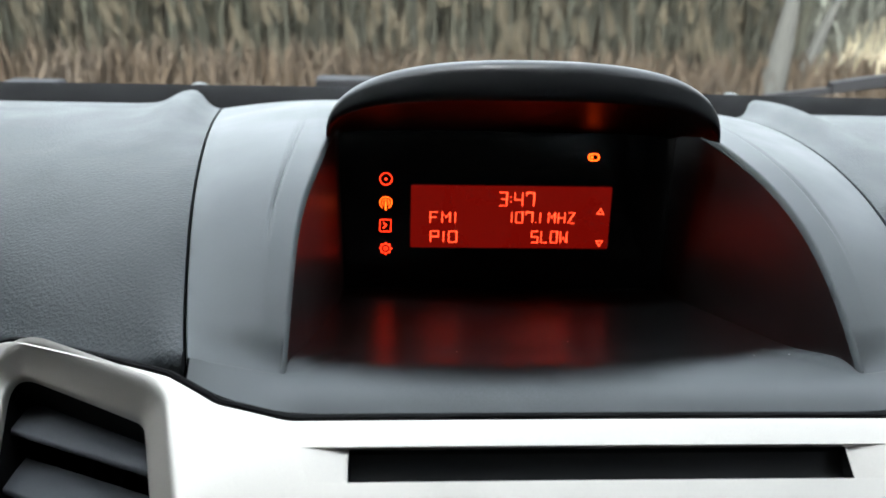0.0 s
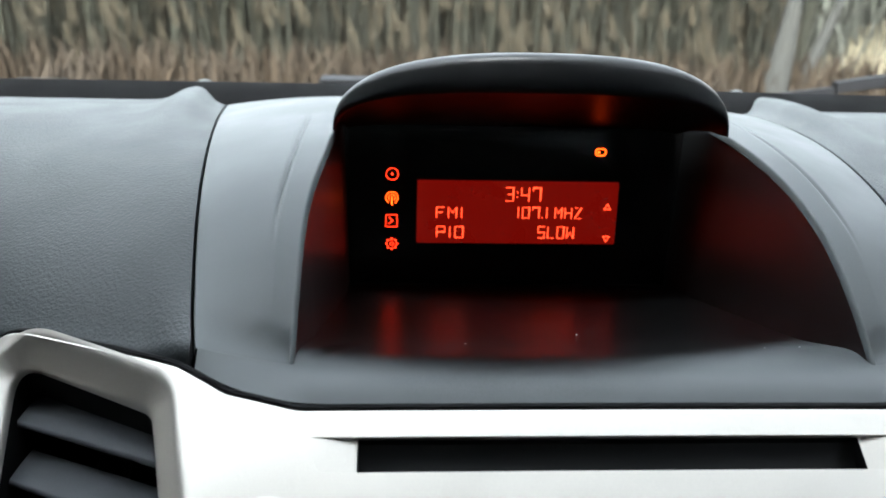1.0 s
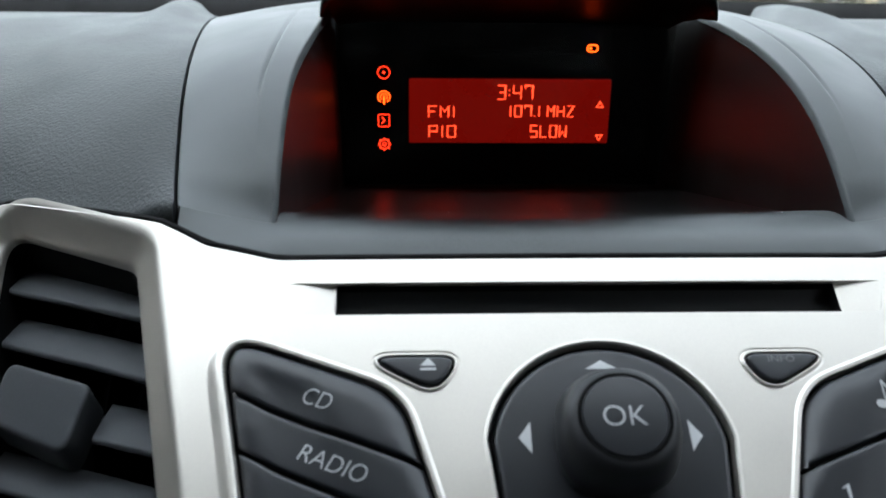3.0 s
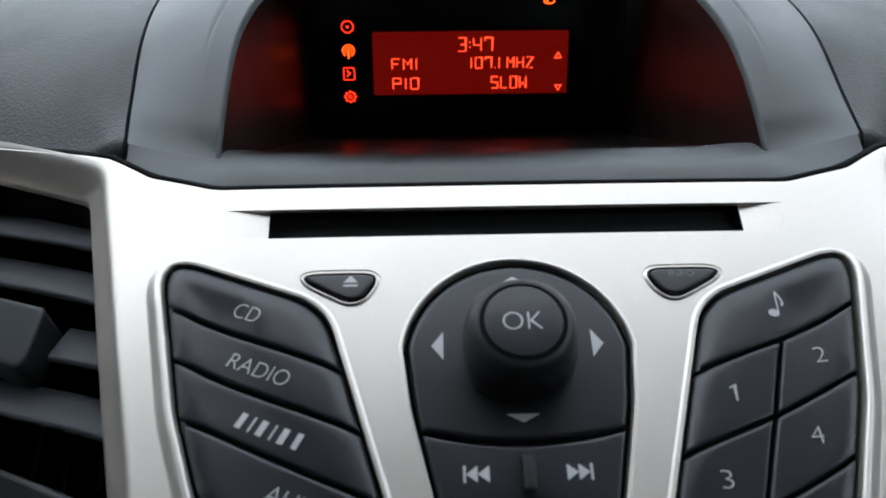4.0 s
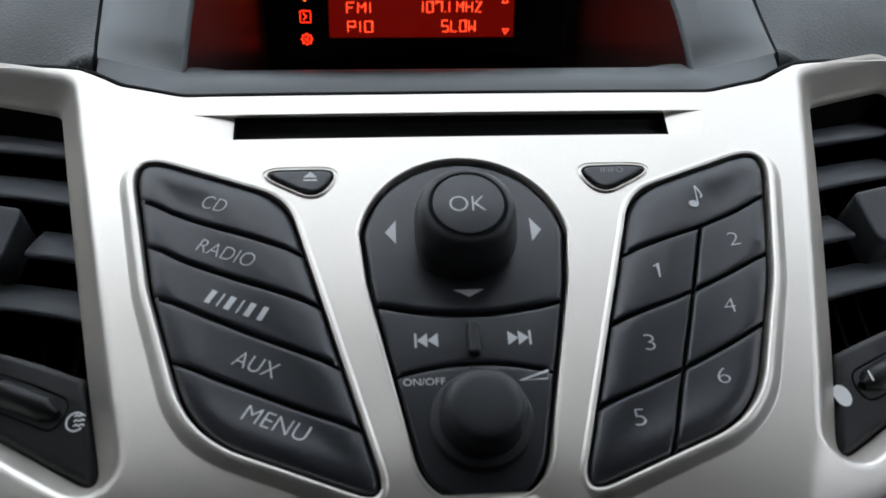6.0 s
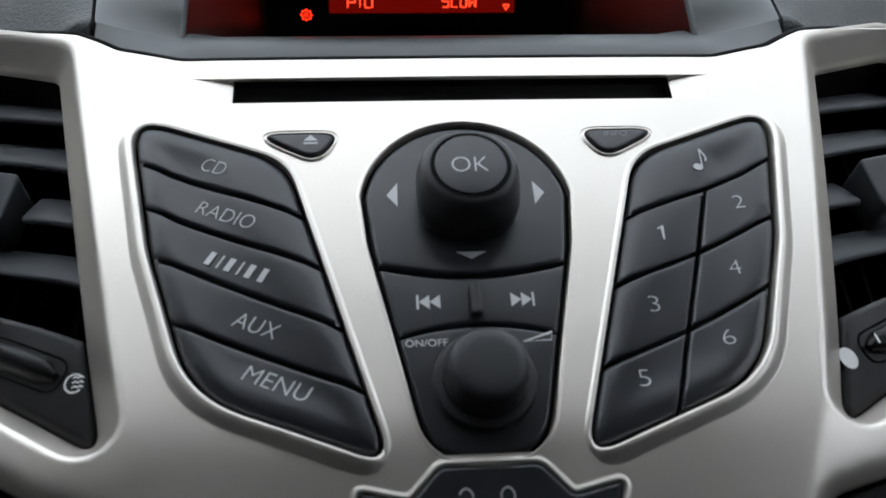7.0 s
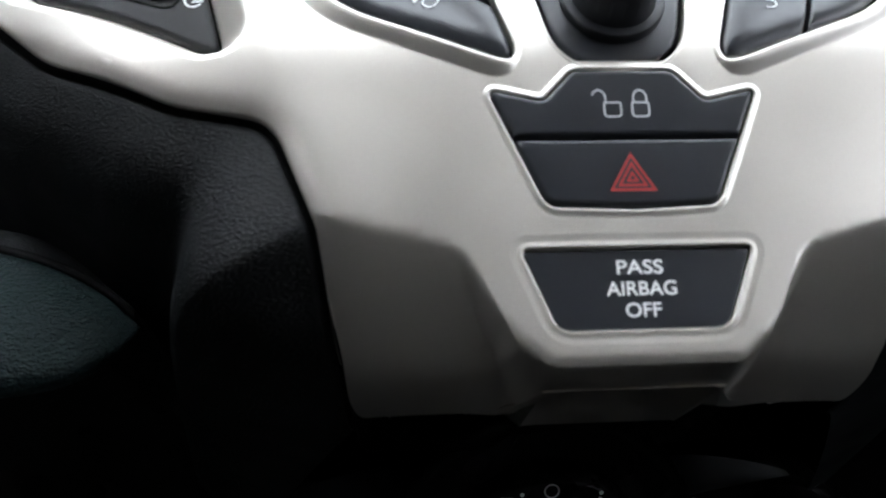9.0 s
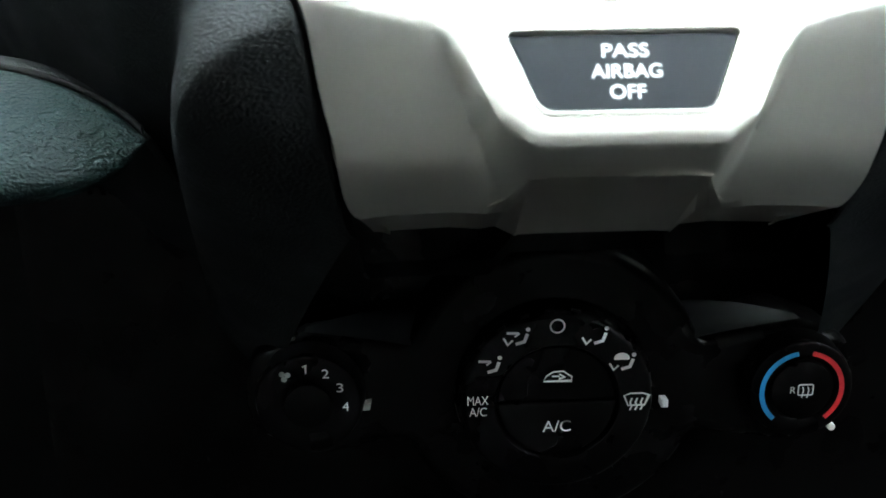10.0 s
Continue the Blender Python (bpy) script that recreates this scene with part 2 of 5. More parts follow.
def grow(poly, d):
    """The outline moved outwards by d, a number or a function of the outward normal."""
    return [(p[0] + n.x * k * (d(n) if callable(d) else d), p[1] + n.y * k * (d(n) if callable(d) else d)) for p, (n, k) in zip(poly, normals(poly))]


def at(poly, y):
    return [(x, y, z) for x, z in poly]


def circle(cx, cz, r, n=40, rz=None):
    return [(cx + r * math.cos(2 * math.pi * k / n), cz + (rz or r) * math.sin(2 * math.pi * k / n)) for k in range(n)]


def inside(poly, pts):
    px, pz = np.asarray(pts).T
    hit = np.zeros(len(px), bool)
    for (ax, az), (bx, bz) in zip(poly, poly[1:] + poly[:1]):
        if az != bz:
            hit ^= ((az > pz) != (bz > pz)) & (px < (bx - ax) * (pz - az) / (bz - az) + ax)
    return hit


def sheet(outer, holes=(), step=4.0, y=0.0, lift=None, folds=()):
    """A triangulated sheet with holes, with inner points so that it can bend."""
    pts, edges = [], []
    for loop in (outer, *holes):
        k = len(pts)
        pts += [Vector(p) for p in loop]
        edges += [(k + i, k + (i + 1) % len(loop)) for i in range(len(loop))]
    for line in folds:
        k = len(pts)
        pts += [Vector(p) for p in line]
        edges += [(k + i, k + i + 1) for i in range(len(line) - 1)]
    if step:
        xs, zs = [p[0] for p in outer], [p[1] for p in outer]
        grid = [(x, z) for x in np.arange(min(xs) + step / 2, max(xs), step) for z in np.arange(min(zs) + step / 2, max(zs), step)]
        keep = inside(outer, grid)
        for h in holes:
            keep &= ~inside(h, grid)
        rims = [nearness(h) for h in (outer, *holes)]
        pts += [Vector(p) for p, k in zip(grid, keep) if k and all(r(*p) > 0.4 * step for r in rims)]
    v, _, f, *_ = delaunay_2d_cdt(pts, edges, [], 0, 1e-4)
    mid = [((v[a].x + v[b].x + v[c].x) / 3, (v[a].y + v[b].y + v[c].y) / 3) for a, b, c in f]
    keep = inside(outer, mid)
    for h in holes:
        keep &= ~inside(h, mid)
    return Geo().add([(p.x, y + (lift(p.x, p.y) if lift else 0), p.y) for p in v], [t for t, k in zip(f, keep) if k])


def nearness(outline):
    """A function of x, z: the distance to an outline."""
    a = np.array(outline)
    b = np.roll(a, -1, 0)
    u = b - a
    ll = np.maximum((u * u).sum(1), 1e-9)
    def far(x, z):
        p = np.array((x, z)) - a
        t = np.clip((p * u).sum(1) / ll, 0, 1)
        return float(np.sqrt((((p - u * t[:, None])) ** 2).sum(1)).min())
    return far


def slab(poly, top, bottom, edge=0.6, fall=None, step=0):
    """A key: an outline with a rounded upper edge, its face at y = top; fall(x, z) lowers the face."""
    g = Geo()
    low = fall or (lambda x, z: 0.0)
    rings = [[(x, top + edge * (1 - math.cos(a)) + low(x, z) - 0.02 * (d > 0), z) for x, z in grow(poly, -d - edge * (1 - math.sin(a)))] for a, d in ((0, 0.35), (0, 0), (0.5, 0), (1.0, 0), (math.pi / 2, 0))]
    rings.append(at(poly, bottom))
    g.loft(rings)
    face = sheet([(x, z) for x, _, z in rings[0]], (), step, top - 0.02, low)
    return g.join(face)


def lathe(cx, cz, profile, n=48, front=True):
    """A turned body about an axis along y: profile of (radius, y)."""
    return Geo().loft([at(circle(cx, cz, max(r, 0.01), n), y) for r, y in profile], cap_start=front, cap_end=True)


def cut(poly, line, above=True):
    """The part of an outline above (or below) the curve z = line(x)."""
    s = 1 if above else -1
    out, m = [], len(poly)
    for i in range(m):
        a, b = poly[i], poly[(i + 1) % m]
        fa, fb = s * (a[1] - line(a[0])), s * (b[1] - line(b[0]))
        if fa >= 0:
            out.append(a)
        if fa * fb < 0:
            t = fa / (fa - fb)
            q = (a[0] + (b[0] - a[0]) * t, a[1] + (b[1] - a[1]) * t)
            if fa >= 0:
                out += [q, "leave"]
            else:
                out += ["back", q]
    flat, k = [], 0
    if out and out[0] == "back":
        out = out[1:] + out[:1]
    while k < len(out):
        if out[k] == "leave":
            p, q = out[k - 1], out[(k + 2) % len(out)]
            for t in range(1, 10):
                x = p[0] + (q[0] - p[0]) * t / 10
                flat.append((x, line(x)))
            k += 2
            continue
        if out[k] != "back":
            flat.append(out[k])
        k += 1
    return flat


def turn(poly):
    return [(z, -x) for x, z in poly]


def unturn(poly):
    return [(-z, x) for x, z in poly]


def through_points(*pts):
    xs, zs = [p[0] for p in pts], [p[1] for p in pts]
    def line(x):
        if x < xs[0]:
            return zs[0] + (x - xs[0]) * (zs[1] - zs[0]) / (xs[1] - xs[0])
        if x > xs[-1]:
            return zs[-1] + (x - xs[-1]) * (zs[-1] - zs[-2]) / (xs[-1] - xs[-2])
        return float(np.interp(x, xs, zs))
    return line


def stroke(pts, w, y, closed=False):
    """A printed line of width w, as a thin raised strip."""
    p = [Vector(q) for q in pts]
    m, left, right = len(p), [], []
    for i in range(m):
        a = p[i - 1] if (i or closed) else p[i]
        b = p[(i + 1) % m] if (i < m - 1 or closed) else p[i]
        d = (b - a).normalized()
        k = 1.0
        if (i or closed) and (i < m - 1 or closed):
            k = 1 / max(0.5, abs((p[i] - a).normalized().dot(d)))
        n = Vector((-d.y, d.x)) * (w / 2 * k)
        left.append(p[i] + n)
        right.append(p[i] - n)
    verts = [(q.x, y, q.y) for q in left + right]
    faces = [(i, (i + 1) % m, m + (i + 1) % m, m + i) for i in range(m if closed else m - 1)]
    return Geo().add(verts, faces)


def blob(poly, y):
    return Geo().add(at(poly, y), [tuple(range(len(poly)))])


def arc(cx, cz, r, a0, a1, n=12):
    return [(cx + r * math.cos(radians(a0 + (a1 - a0) * k / n)), cz + r * math.sin(radians(a0 + (a1 - a0) * k / n))) for k in range(n + 1)]


def words(text, cx, cz, w, h, y, angle=0.0, slant=0.0, bold=0.0):
    """Letters in the built-in font, fitted to a box w by h (mm) about cx, cz."""
    cu = bpy.data.curves.new("lettering", "FONT")
    cu.body, cu.size, cu.offset = text, 1.0, bold
    ob = bpy.data.objects.new("lettering", cu)
    scene.collection.objects.link(ob)
    me = bpy.data.meshes.new_from_object(ob.evaluated_get(bpy.context.evaluated_depsgraph_get()))
    co = np.array([v.co[:2] for v in me.vertices])
    faces = [tuple(p.vertices) for p in me.polygons]
    bpy.data.objects.remove(ob)
    bpy.data.meshes.remove(me)
    bpy.data.curves.remove(cu)
    lo, hi = co.min(0), co.max(0)
    co = (co - (lo + hi) / 2) / (hi - lo) * (w, h)
    co[:, 0] += co[:, 1] * slant
    c, s = math.cos(radians(angle)), math.sin(radians(angle))
    return Geo().add([(cx + a * c - b * s, y, cz + a * s + b * c) for a, b in co], faces)


def grid(nu, nv, fn):
    """A sheet of nu x nv quads from fn(u, v) with u, v in 0..1."""
    verts = [fn(i / nu, j / nv) for j in range(nv + 1) for i in range(nu + 1)]
    return Geo().add(verts, [(j * (nu + 1) + i, j * (nu + 1) + i + 1, (j + 1) * (nu + 1) + i + 1, (j + 1) * (nu + 1) + i) for j in range(nv) for i in range(nu)])


def block(x0, x1, y0, y1, z0, z1, r=2.0):
    """A box with rounded upright edges and softened rims, in mm."""
    poly = rounded([(x0, z0, r), (x1, z0, r), (x1, z1, r), (x0, z1, r)], 3)
    return Geo().loft([at(grow(poly, -r * 0.4), y0), at(poly, y0 + r * 0.4), at(poly, y1 - r * 0.4), at(grow(poly, -r * 0.4), y1)], cap_start=True, cap_end=True)


# ---- outlines of the centre stack ----
KEYPAD = rounded([(-92.2, 31.0, 7), (-82.5, -14.0, 60), (-68.8, -54.2, 30), (-22.0, -72.4, 4.5), (-47.9, 14.1, 17)])
POD = rounded([(x, z, 0) for x, z in arc(0, -2.2, 28.7, 172, 8, 26)] + [(26.6, -14, 30), (13.9, -71.8, 14), (-13.9, -71.8, 14), (-26.6, -14, 30)])
EJECT = rounded([(-58.6, 23.4, 3.6), (-39.8, 13.0, 6.0), (-33.2, 23.3, 4.0)])
SWITCH = rounded([(-31.2, -77.0, 1.5), (-19.2, -104.2, 4.5), (0, -105.0, 30), (19.2, -104.2, 4.5), (31.2, -77.0, 1.5), (18.6, -79.9, 3), (11.6, -72.6, 4), (-11.6, -72.6, 4), (-18.6, -79.9, 3)])
AIRBAG = rounded([(-25.8, -113.2, 1.5), (-18.6, -130.9, 5), (18.6, -130.9, 5), (25.8, -113.2, 1.5)])
SLOT = rounded([(-74.0, 35.0, 3.0), (74.0, 35.0, 3.0), (77.0, 44.4, 0.4), (-77.0, 44.4, 0.4)], 5)
VENT_HOLE = rounded([(-169.5, 88.5, 6), (-157, -10, 14), (-142, -33, 22), (-89.6, -64.6, 3.5), (-120.0, 59.0, 8)])
FASCIA = rounded([(-180, 99.5, 10), (-160, -30, 25), (-133, -57.0, 40), (-101, -75.5, 30), (-78.0, -82.0, 13), (-68.4, -106, 20), (-62.9, -137.0, 5), (-20, -139.7, 12), (20, -139.7, 12), (62.9, -137.0, 5), (68.4, -106, 20), (78.0, -82.0, 13), (101, -75.5, 30), (133, -57.0, 40), (160, -30, 25), (180, 99.5, 10),
                  (113, 66.4, 7), (99, 56.6, 14), (80, 51.2, 20), (-80, 51.2, 20), (-99, 56.6, 14), (-113, 66.4, 7)])


TONGUE = rounded([(-40, -96, 0), (-37.6, -112.4, 7), (-27.6, -132.4, 6), (-20.5, -138.0, 5), (20.5, -138.0, 5), (27.6, -132.4, 6), (37.6, -112.4, 7), (40, -96, 0)])
STEM = [(-40, -96), (-37.6, -112.4), (-27.6, -132.4), (-19.0, -150), (19.0, -150), (27.6, -132.4), (37.6, -112.4), (40, -96)]   # the raised foot with its underside
tongue_far = nearness(TONGUE)
stem_far = nearness(STEM)
WALL = 3.0    # the sides of the raised foot, seen from the front


rim_far = nearness(FASCIA)


def fold_z(x):
    return -113 + (max(abs(x), 37) - 37) * 0.2736


def drop(x, z):
    """How far the fascia falls back below its two flank folds and round its raised foot."""
    return fall_back(x, z) + (1.3 * max(0.0, 1 - rim_far(x, z) / 5.0) ** 2 * min(1.0, max(0.0, (-42 - z) / 12)) * min(1.0, max(0.0, (z + 128) / 10)) if z < -42 else 0.0)


def fall_back(x, z):
    flank = (fold_z(x) - z) * 0.965
    if z > -95 or abs(x) > 75:
        return 0.0
    lip_roll = 0.9 * min(1, max(0, (-126 - z) / 7))
    if inside(TONGUE, [(x, z)])[0]:
        return lip_roll * max(0.0, 1 - tongue_far(x, z) / 2.4) ** 2
    if flank <= 0:
        return 0.0
    full = flank_plane(x, z)
    far = tongue_far(x, z)
    under = min(full, lip_roll + 9.0 * (soft(far - 0.4, 0.5) - 0.12)) if z < -128 else 0.0
    if z < -128 and inside(STEM, [(x, z)])[0]:
        return under
    t = min(1.0, (stem_far(x, z) if z < -128 else far) / WALL)
    return under + (full - under) * t * t * (3 - 2 * t)


def foot_z(x):
    """The lower edge of the two flanks, which roll under there."""
    return -137.0 - (62.8 - max(20.0, abs(x))) * 0.063


def flank_plane(x, z):
    flank = (fold_z(x) - z) * 0.965
    under = max(0.0, 6.5 - (z - foot_z(x)))
    return 0.72 * (soft(flank - 0.8, 1.4) - 0.36 * math.exp(-flank)) + 0.008 * flank * flank + 0.22 * under * under


def outer(n, s):
    """How far an outline's normal points to the outer and lower side of a keypad, s: -1 left, 1 right."""
    return max(0.0, s * n.x * 0.75 - n.y * 0.66)


def collar(s, k):
    """Outward offset on the raised collar round a keypad: k = 1 at its foot, 0 at the keys."""
    return lambda n: 0.75 + (1.0 + 3.2 * outer(n, s)) * k


def collar_top(s, k):
    return lambda n: -(0.35 + 1.5 * outer(n, s)) * k


# ---- fascia ----
fascia = thing("centre_fascia", (0, 10, -40), PANEL, "satin silver painted centre stack fascia, set into the dashboard", "dashboard fascia")
VENT_LIP = 9.0


def vent_lip(d):
    """The vent rim is narrower along its foot."""
    return lambda n: d * (1 - 0.34 * max(0, -n.y))


holes = [grow(KEYPAD, collar(-1, 1)), grow(mirror(KEYPAD), collar(1, 1)), grow(POD, 1.1), grow(EJECT, 1.4), grow(mirror(EJECT), 1.4), SLOT,
         grow(SWITCH, 2.4), grow(AIRBAG, 3.0), grow(VENT_HOLE, vent_lip(VENT_LIP)), grow(mirror(VENT_HOLE), vent_lip(VENT_LIP))]
folds = []
for off in (-2.4, -1.6, -0.8, 0.0, 0.6, 1.2, 1.8, 2.4, WALL):
    ring = dense(grow(TONGUE, off), 1.3)
    k = max(range(len(ring)), key=lambda q: ring[q][1] + (0.01 * ring[q][0]))
    ring = [p for p in ring[k:] + ring[:k] if p[1] < -108.5 and inside(FASCIA, [p])[0]]
    folds.append(ring)
for off in (0.0, 0.7, 1.4):
    for s in (-1, 1):
        folds.append([(s * x, fold_z(x) - off) for x in np.arange(44.5, 68, 1.5)])
for off in (1.2, 2.4, 3.6, 4.8, 6.0, 7.2, 8.4):
    for s in (-1, 1):
        folds.append([(s * x, foot_z(x) + off) for x in np.arange(0.0, 61, 1.5)])
for off in (-1.6, -0.7, 0.0, 0.7, 1.6):
    for s in (-1, 1):
        folds.append([(s * (crease_x(z) + off), z) for z in np.arange(-81, -60, 1.5)])
for off in (4.4, 5.8, 7.2):
    folds.append([p for p in dense(grow(TONGUE, off), 1.5) if p[1] < -136 and abs(p[0]) < 24 and inside(FASCIA, [p])[0]])
for off in (0.7, 1.8, 3.2):
    ring = grow(FASCIA, -off)
    folds.append(ring + ring[:1])
plate = sheet(FASCIA, holes, 2.6, 0, drop, folds)
turned_under = [min(1.0, max(0.0, (-120 - z) / 10)) for _, z in FASCIA]   # the foot has no outer rim, but an underside
edge_rings = []
for d, y in ((0, 0), (0.4, 0.15), (0.7, 0.6), (0.8, 2.0), (0.7, 6.0), (0.6, 10.0), (0.5, 36.0)):
    ring = []
    for p, (n, k), b in zip(FASCIA, normals(FASCIA), turned_under):
        e = d * (1 - b) - (0.12 + (0.05 if abs(p[0]) < 24 else 0.3) * y) * b * min(1, y * 4)
        ring.append((p[0] + n.x * k * e, drop(*p) + y, p[1] + n.y * k * e))
    edge_rings.append(ring)
plate.loft(edge_rings)
part("panel", plate, SILVER, fascia, bent=True, smooth=34)


def lip(name, poly, profile, material=SILVER):
    """A formed rim round an opening: profile of (outward offset, y)."""
    face = [n for n, _ in normals(poly)]
    part(name, Geo().loft([[(x, y(n) if callable(y) else y, z) for (x, z), n in zip(grow(poly, d), face)] for d, y in profile]), material, fascia, bent=True, smooth=60)


for poly, s in ((KEYPAD, -1), (mirror(KEYPAD), 1)):
    ramp = [(collar(s, 1 - k), collar_top(s, h)) for k, h in ((0, 0), (0.05, 0.02), (0.12, 0.1), (0.3, 0.35), (0.5, 0.63), (0.66, 0.85), (0.76, 0.95), (0.86, 1.0), (0.94, 1.02), (1.0, 1.0))]
    lip("keypad_rim", poly, ramp + [(0.5, collar_top(s, 0.92)), (0.25, collar_top(s, 0.65)), (0.08, -0.2), (0, 0.2), (-0.05, 4.5)])
lip("pod_rim", POD, [(1.1, 0), (0.6, -0.25), (0.2, -0.1), (0, 0.5), (-0.05, 5)])
for poly in (EJECT, mirror(EJECT)):
    lip("button_rim", poly, [(1.4, 0), (1.15, 0.2), (0.95, 0.2), (0.7, -0.1), (0.45, -0.35), (0.2, -0.4), (0.06, -0.25), (0, 0.0), (-0.05, 4)])
lip("switch_rim", SWITCH, [(2.4, 0), (1.9, 0.04), (1.4, -0.06), (0.9, -0.3), (0.5, -0.38), (0.15, -0.22), (0, 0.3), (-0.05, 6)])
lip("indicator_rim", AIRBAG, [(3.0, 0), (2.4, 0.05), (1.8, 0.12), (1.3, 0.12), (0.8, 0.02), (0.4, -0.06), (0.12, 0.02), (0, 0.35), (-0.05, 5)])
for poly in (VENT_HOLE, mirror(VENT_HOLE)):
    lip("vent_rim", poly, [(vent_lip(d), y) for d, y in ((VENT_LIP, 0), (VENT_LIP - 0.9, 0.06), (VENT_LIP - 1.8, 0.3), (VENT_LIP - 2.7, 0.8), (VENT_LIP - 3.4, 1.5), (1.1, 6.3), (0.4, 7.3), (0.0, 8.6), (-0.1, 18))])

# the disc slot: a straight upper edge that runs out into two shallow scoops
part("slot_edge", Geo().loft([at(SLOT, 0), at(grow(SLOT, -0.1), 0.2), at(grow(SLOT, -0.12), 9.0)]), SILVER, fascia, bent=True, smooth=30)
for s in (-1, 1):
    scoop = grid(16, 4, lambda u, v: (s * (77.0 - 12.6 * u), -0.03 + 1.9 * u ** 1.4, 34.9 + 9.6 * v))
    scoop.loft([[(s * 64.4, 1.87, 34.9), (s * 64.4, 1.87, 44.5)], [(s * 64.3, 2.2, 34.9), (s * 64.3, 2.2, 44.5)], [(s * 64.3, 14.0, 34.9), (s * 64.3, 14.0, 44.5)]], closed=False)
    part("slot_scoop", scoop, SILVER, fascia, bent=True)
seal_rings = []
for d, y in ((0.3, 4.0), (0.8, 1.8), (1.4, 1.1), (2.0, 1.3), (2.6, 2.4), (2.9, 14.0)):
    seal_rings.append([(p[0] + n.x * k * d * (0.5 + 0.9 * max(0, n.y) - 0.28 * ease(-p[1], 95, 118)) * (1 - b) - n.x * 2 * b, drop(*p) + y + 40 * b, p[1] + n.y * k * d * (0.5 + 0.9 * max(0, n.y)) * (1 - b) - n.y * 4 * b) for p, (n, k), b in zip(FASCIA, normals(FASCIA), turned_under)])
seal = Geo().loft(seal_rings)
part("edge_seal", seal, GAP, fascia, "black rubber edge seal", bent=True)

cd_slot = thing("disc_slot", (0, 6, 40), PANEL, "dark narrow disc slot in the silver fascia", "disc slot")
MOUTH = [(-64.1, 35.4), (64.1, 35.4), (64.1, 44.0), (-64.1, 44.0)]
part("mouth", Geo().loft([at(MOUTH, 1.4), at(MOUTH, 9)]), GAP, cd_slot, smooth=0)
part("dust_flap", grid(30, 6, lambda u, v: (-64.1 + 128.2 * u, 6.6 - 2.6 * v + 0.8 * math.sin(math.pi * v), 35.5 + 8.4 * v)), VENT, cd_slot, "dark dust flap", smooth=60)
part("flap", block(-63, 63, 7.0, 9.0, 37.0, 42.6, 0.8), KNOB, cd_slot, "black felt-lipped slot flap")


# ---- keys ----
def key_thing(name, c, label, category, group=""):
    return thing(name, c, PANEL, label, category, group)


def key(name, poly, parent, marking=None, material=KEY, top=-0.9, edge=0.8, ink=MARK, label="", fall=None):
    k = part(name, slab(poly, top, 4.2, edge, fall, 2.0 if fall else 0), material, parent, label, bent=True, smooth=50)
    for m in marking if isinstance(marking, list) else [marking] if marking else []:
        if fall:
            m.v = [(x, y + fall(x, z), z) for x, y, z in m.v]
        part("marking", m, ink, k, bent=True, smooth=0)
    return k


G = 0.5       # half the gap between two keys
YM = -0.98    # printed marks stand on the key faces
YK = -0.05    # the same on the two keypads, which lie deeper

mode_pad = key_thing("mode_keypad", (-60, 2, -20), "black rubber five-key radio source keypad in the silver fascia", "keypad", "radio keypads")
part("backing", slab(grow(KEYPAD, -0.1), 2.6, 4.4, 0.2), GAP, mode_pad, bent=True)
inner = grow(KEYPAD, -0.85)
lines = [through_points((-89.8, 16.2), (-80, 10.6), (-68, 5.6), (-43.6, -4.2)), through_points((-85.8, 0.9), (-75, -5.0), (-38.3, -20.4)),
         through_points((-81, -15.7), (-70, -20.6), (-32.9, -37.9)), through_points((-75.7, -33.8), (-66, -38.2), (-28, -54.3))]
bars = Geo()
for u, w in ((-7.4, 1.5), (-4.6, 0.5), (-2.0, 1.6), (0.9, 0.5), (3.6, 1.6), (7.2, 1.5)):
    c, s = math.cos(radians(-23)), math.sin(radians(-23))
    box = [(u - w / 2 - 0.25, -2.0), (u + w / 2 - 0.25, -2.0), (u + w / 2 + 0.25, 2.0), (u - w / 2 + 0.25, 2.0)]
    bars.add([(-59.6 + a * c - b * s, YK, -19.3 + a * s + b * c) for a, b in box], [(0, 1, 2, 3)])
marks = [words("CD", -67.4, 12.2, 6.8, 4.0, YK, -22, 0.12, -0.014), words("RADIO", -63.2, -3.5, 16.0, 4.0, YK, -23, 0.12, -0.014), bars,
         words("AUX", -54.0, -36.0, 11.2, 4.2, YK, -23, 0.12, -0.014), words("MENU", -48.5, -51.6, 16.2, 4.2, YK, -23, 0.12, -0.014)]
pad_far = nearness(KEYPAD)
rail_far = nearness([p for p in KEYPAD if p[0] < -60 or p[1] < -50] + [p for p in reversed(KEYPAD) if p[0] < -60 or p[1] < -50])


def pad_fall(x, z):
    """The keys are dished: they rise to a soft crest along the outer side of their pad and drop to its rim."""
    crest_up = max(0.0, rail_far(-abs(x), z) - 2.6)
    return 1.3 * math.exp(-(pad_far(-abs(x), z) / 2.6) ** 2) - 1.1 * math.exp(-(crest_up / 6.0) ** 2)


names = ["cd_key", "radio_key", "satellite_key", "aux_key", "menu_key"]
for k in range(5):
    p = inner
    if k > 0:
        p = cut(p, lambda x, f=lines[k - 1]: f(x) - G, False)
    if k < 4:
        p = cut(p, lambda x, f=lines[k]: f(x) + G, True)
    key(names[k], p, mode_pad, marks[k], top=0.3, fall=pad_fall)

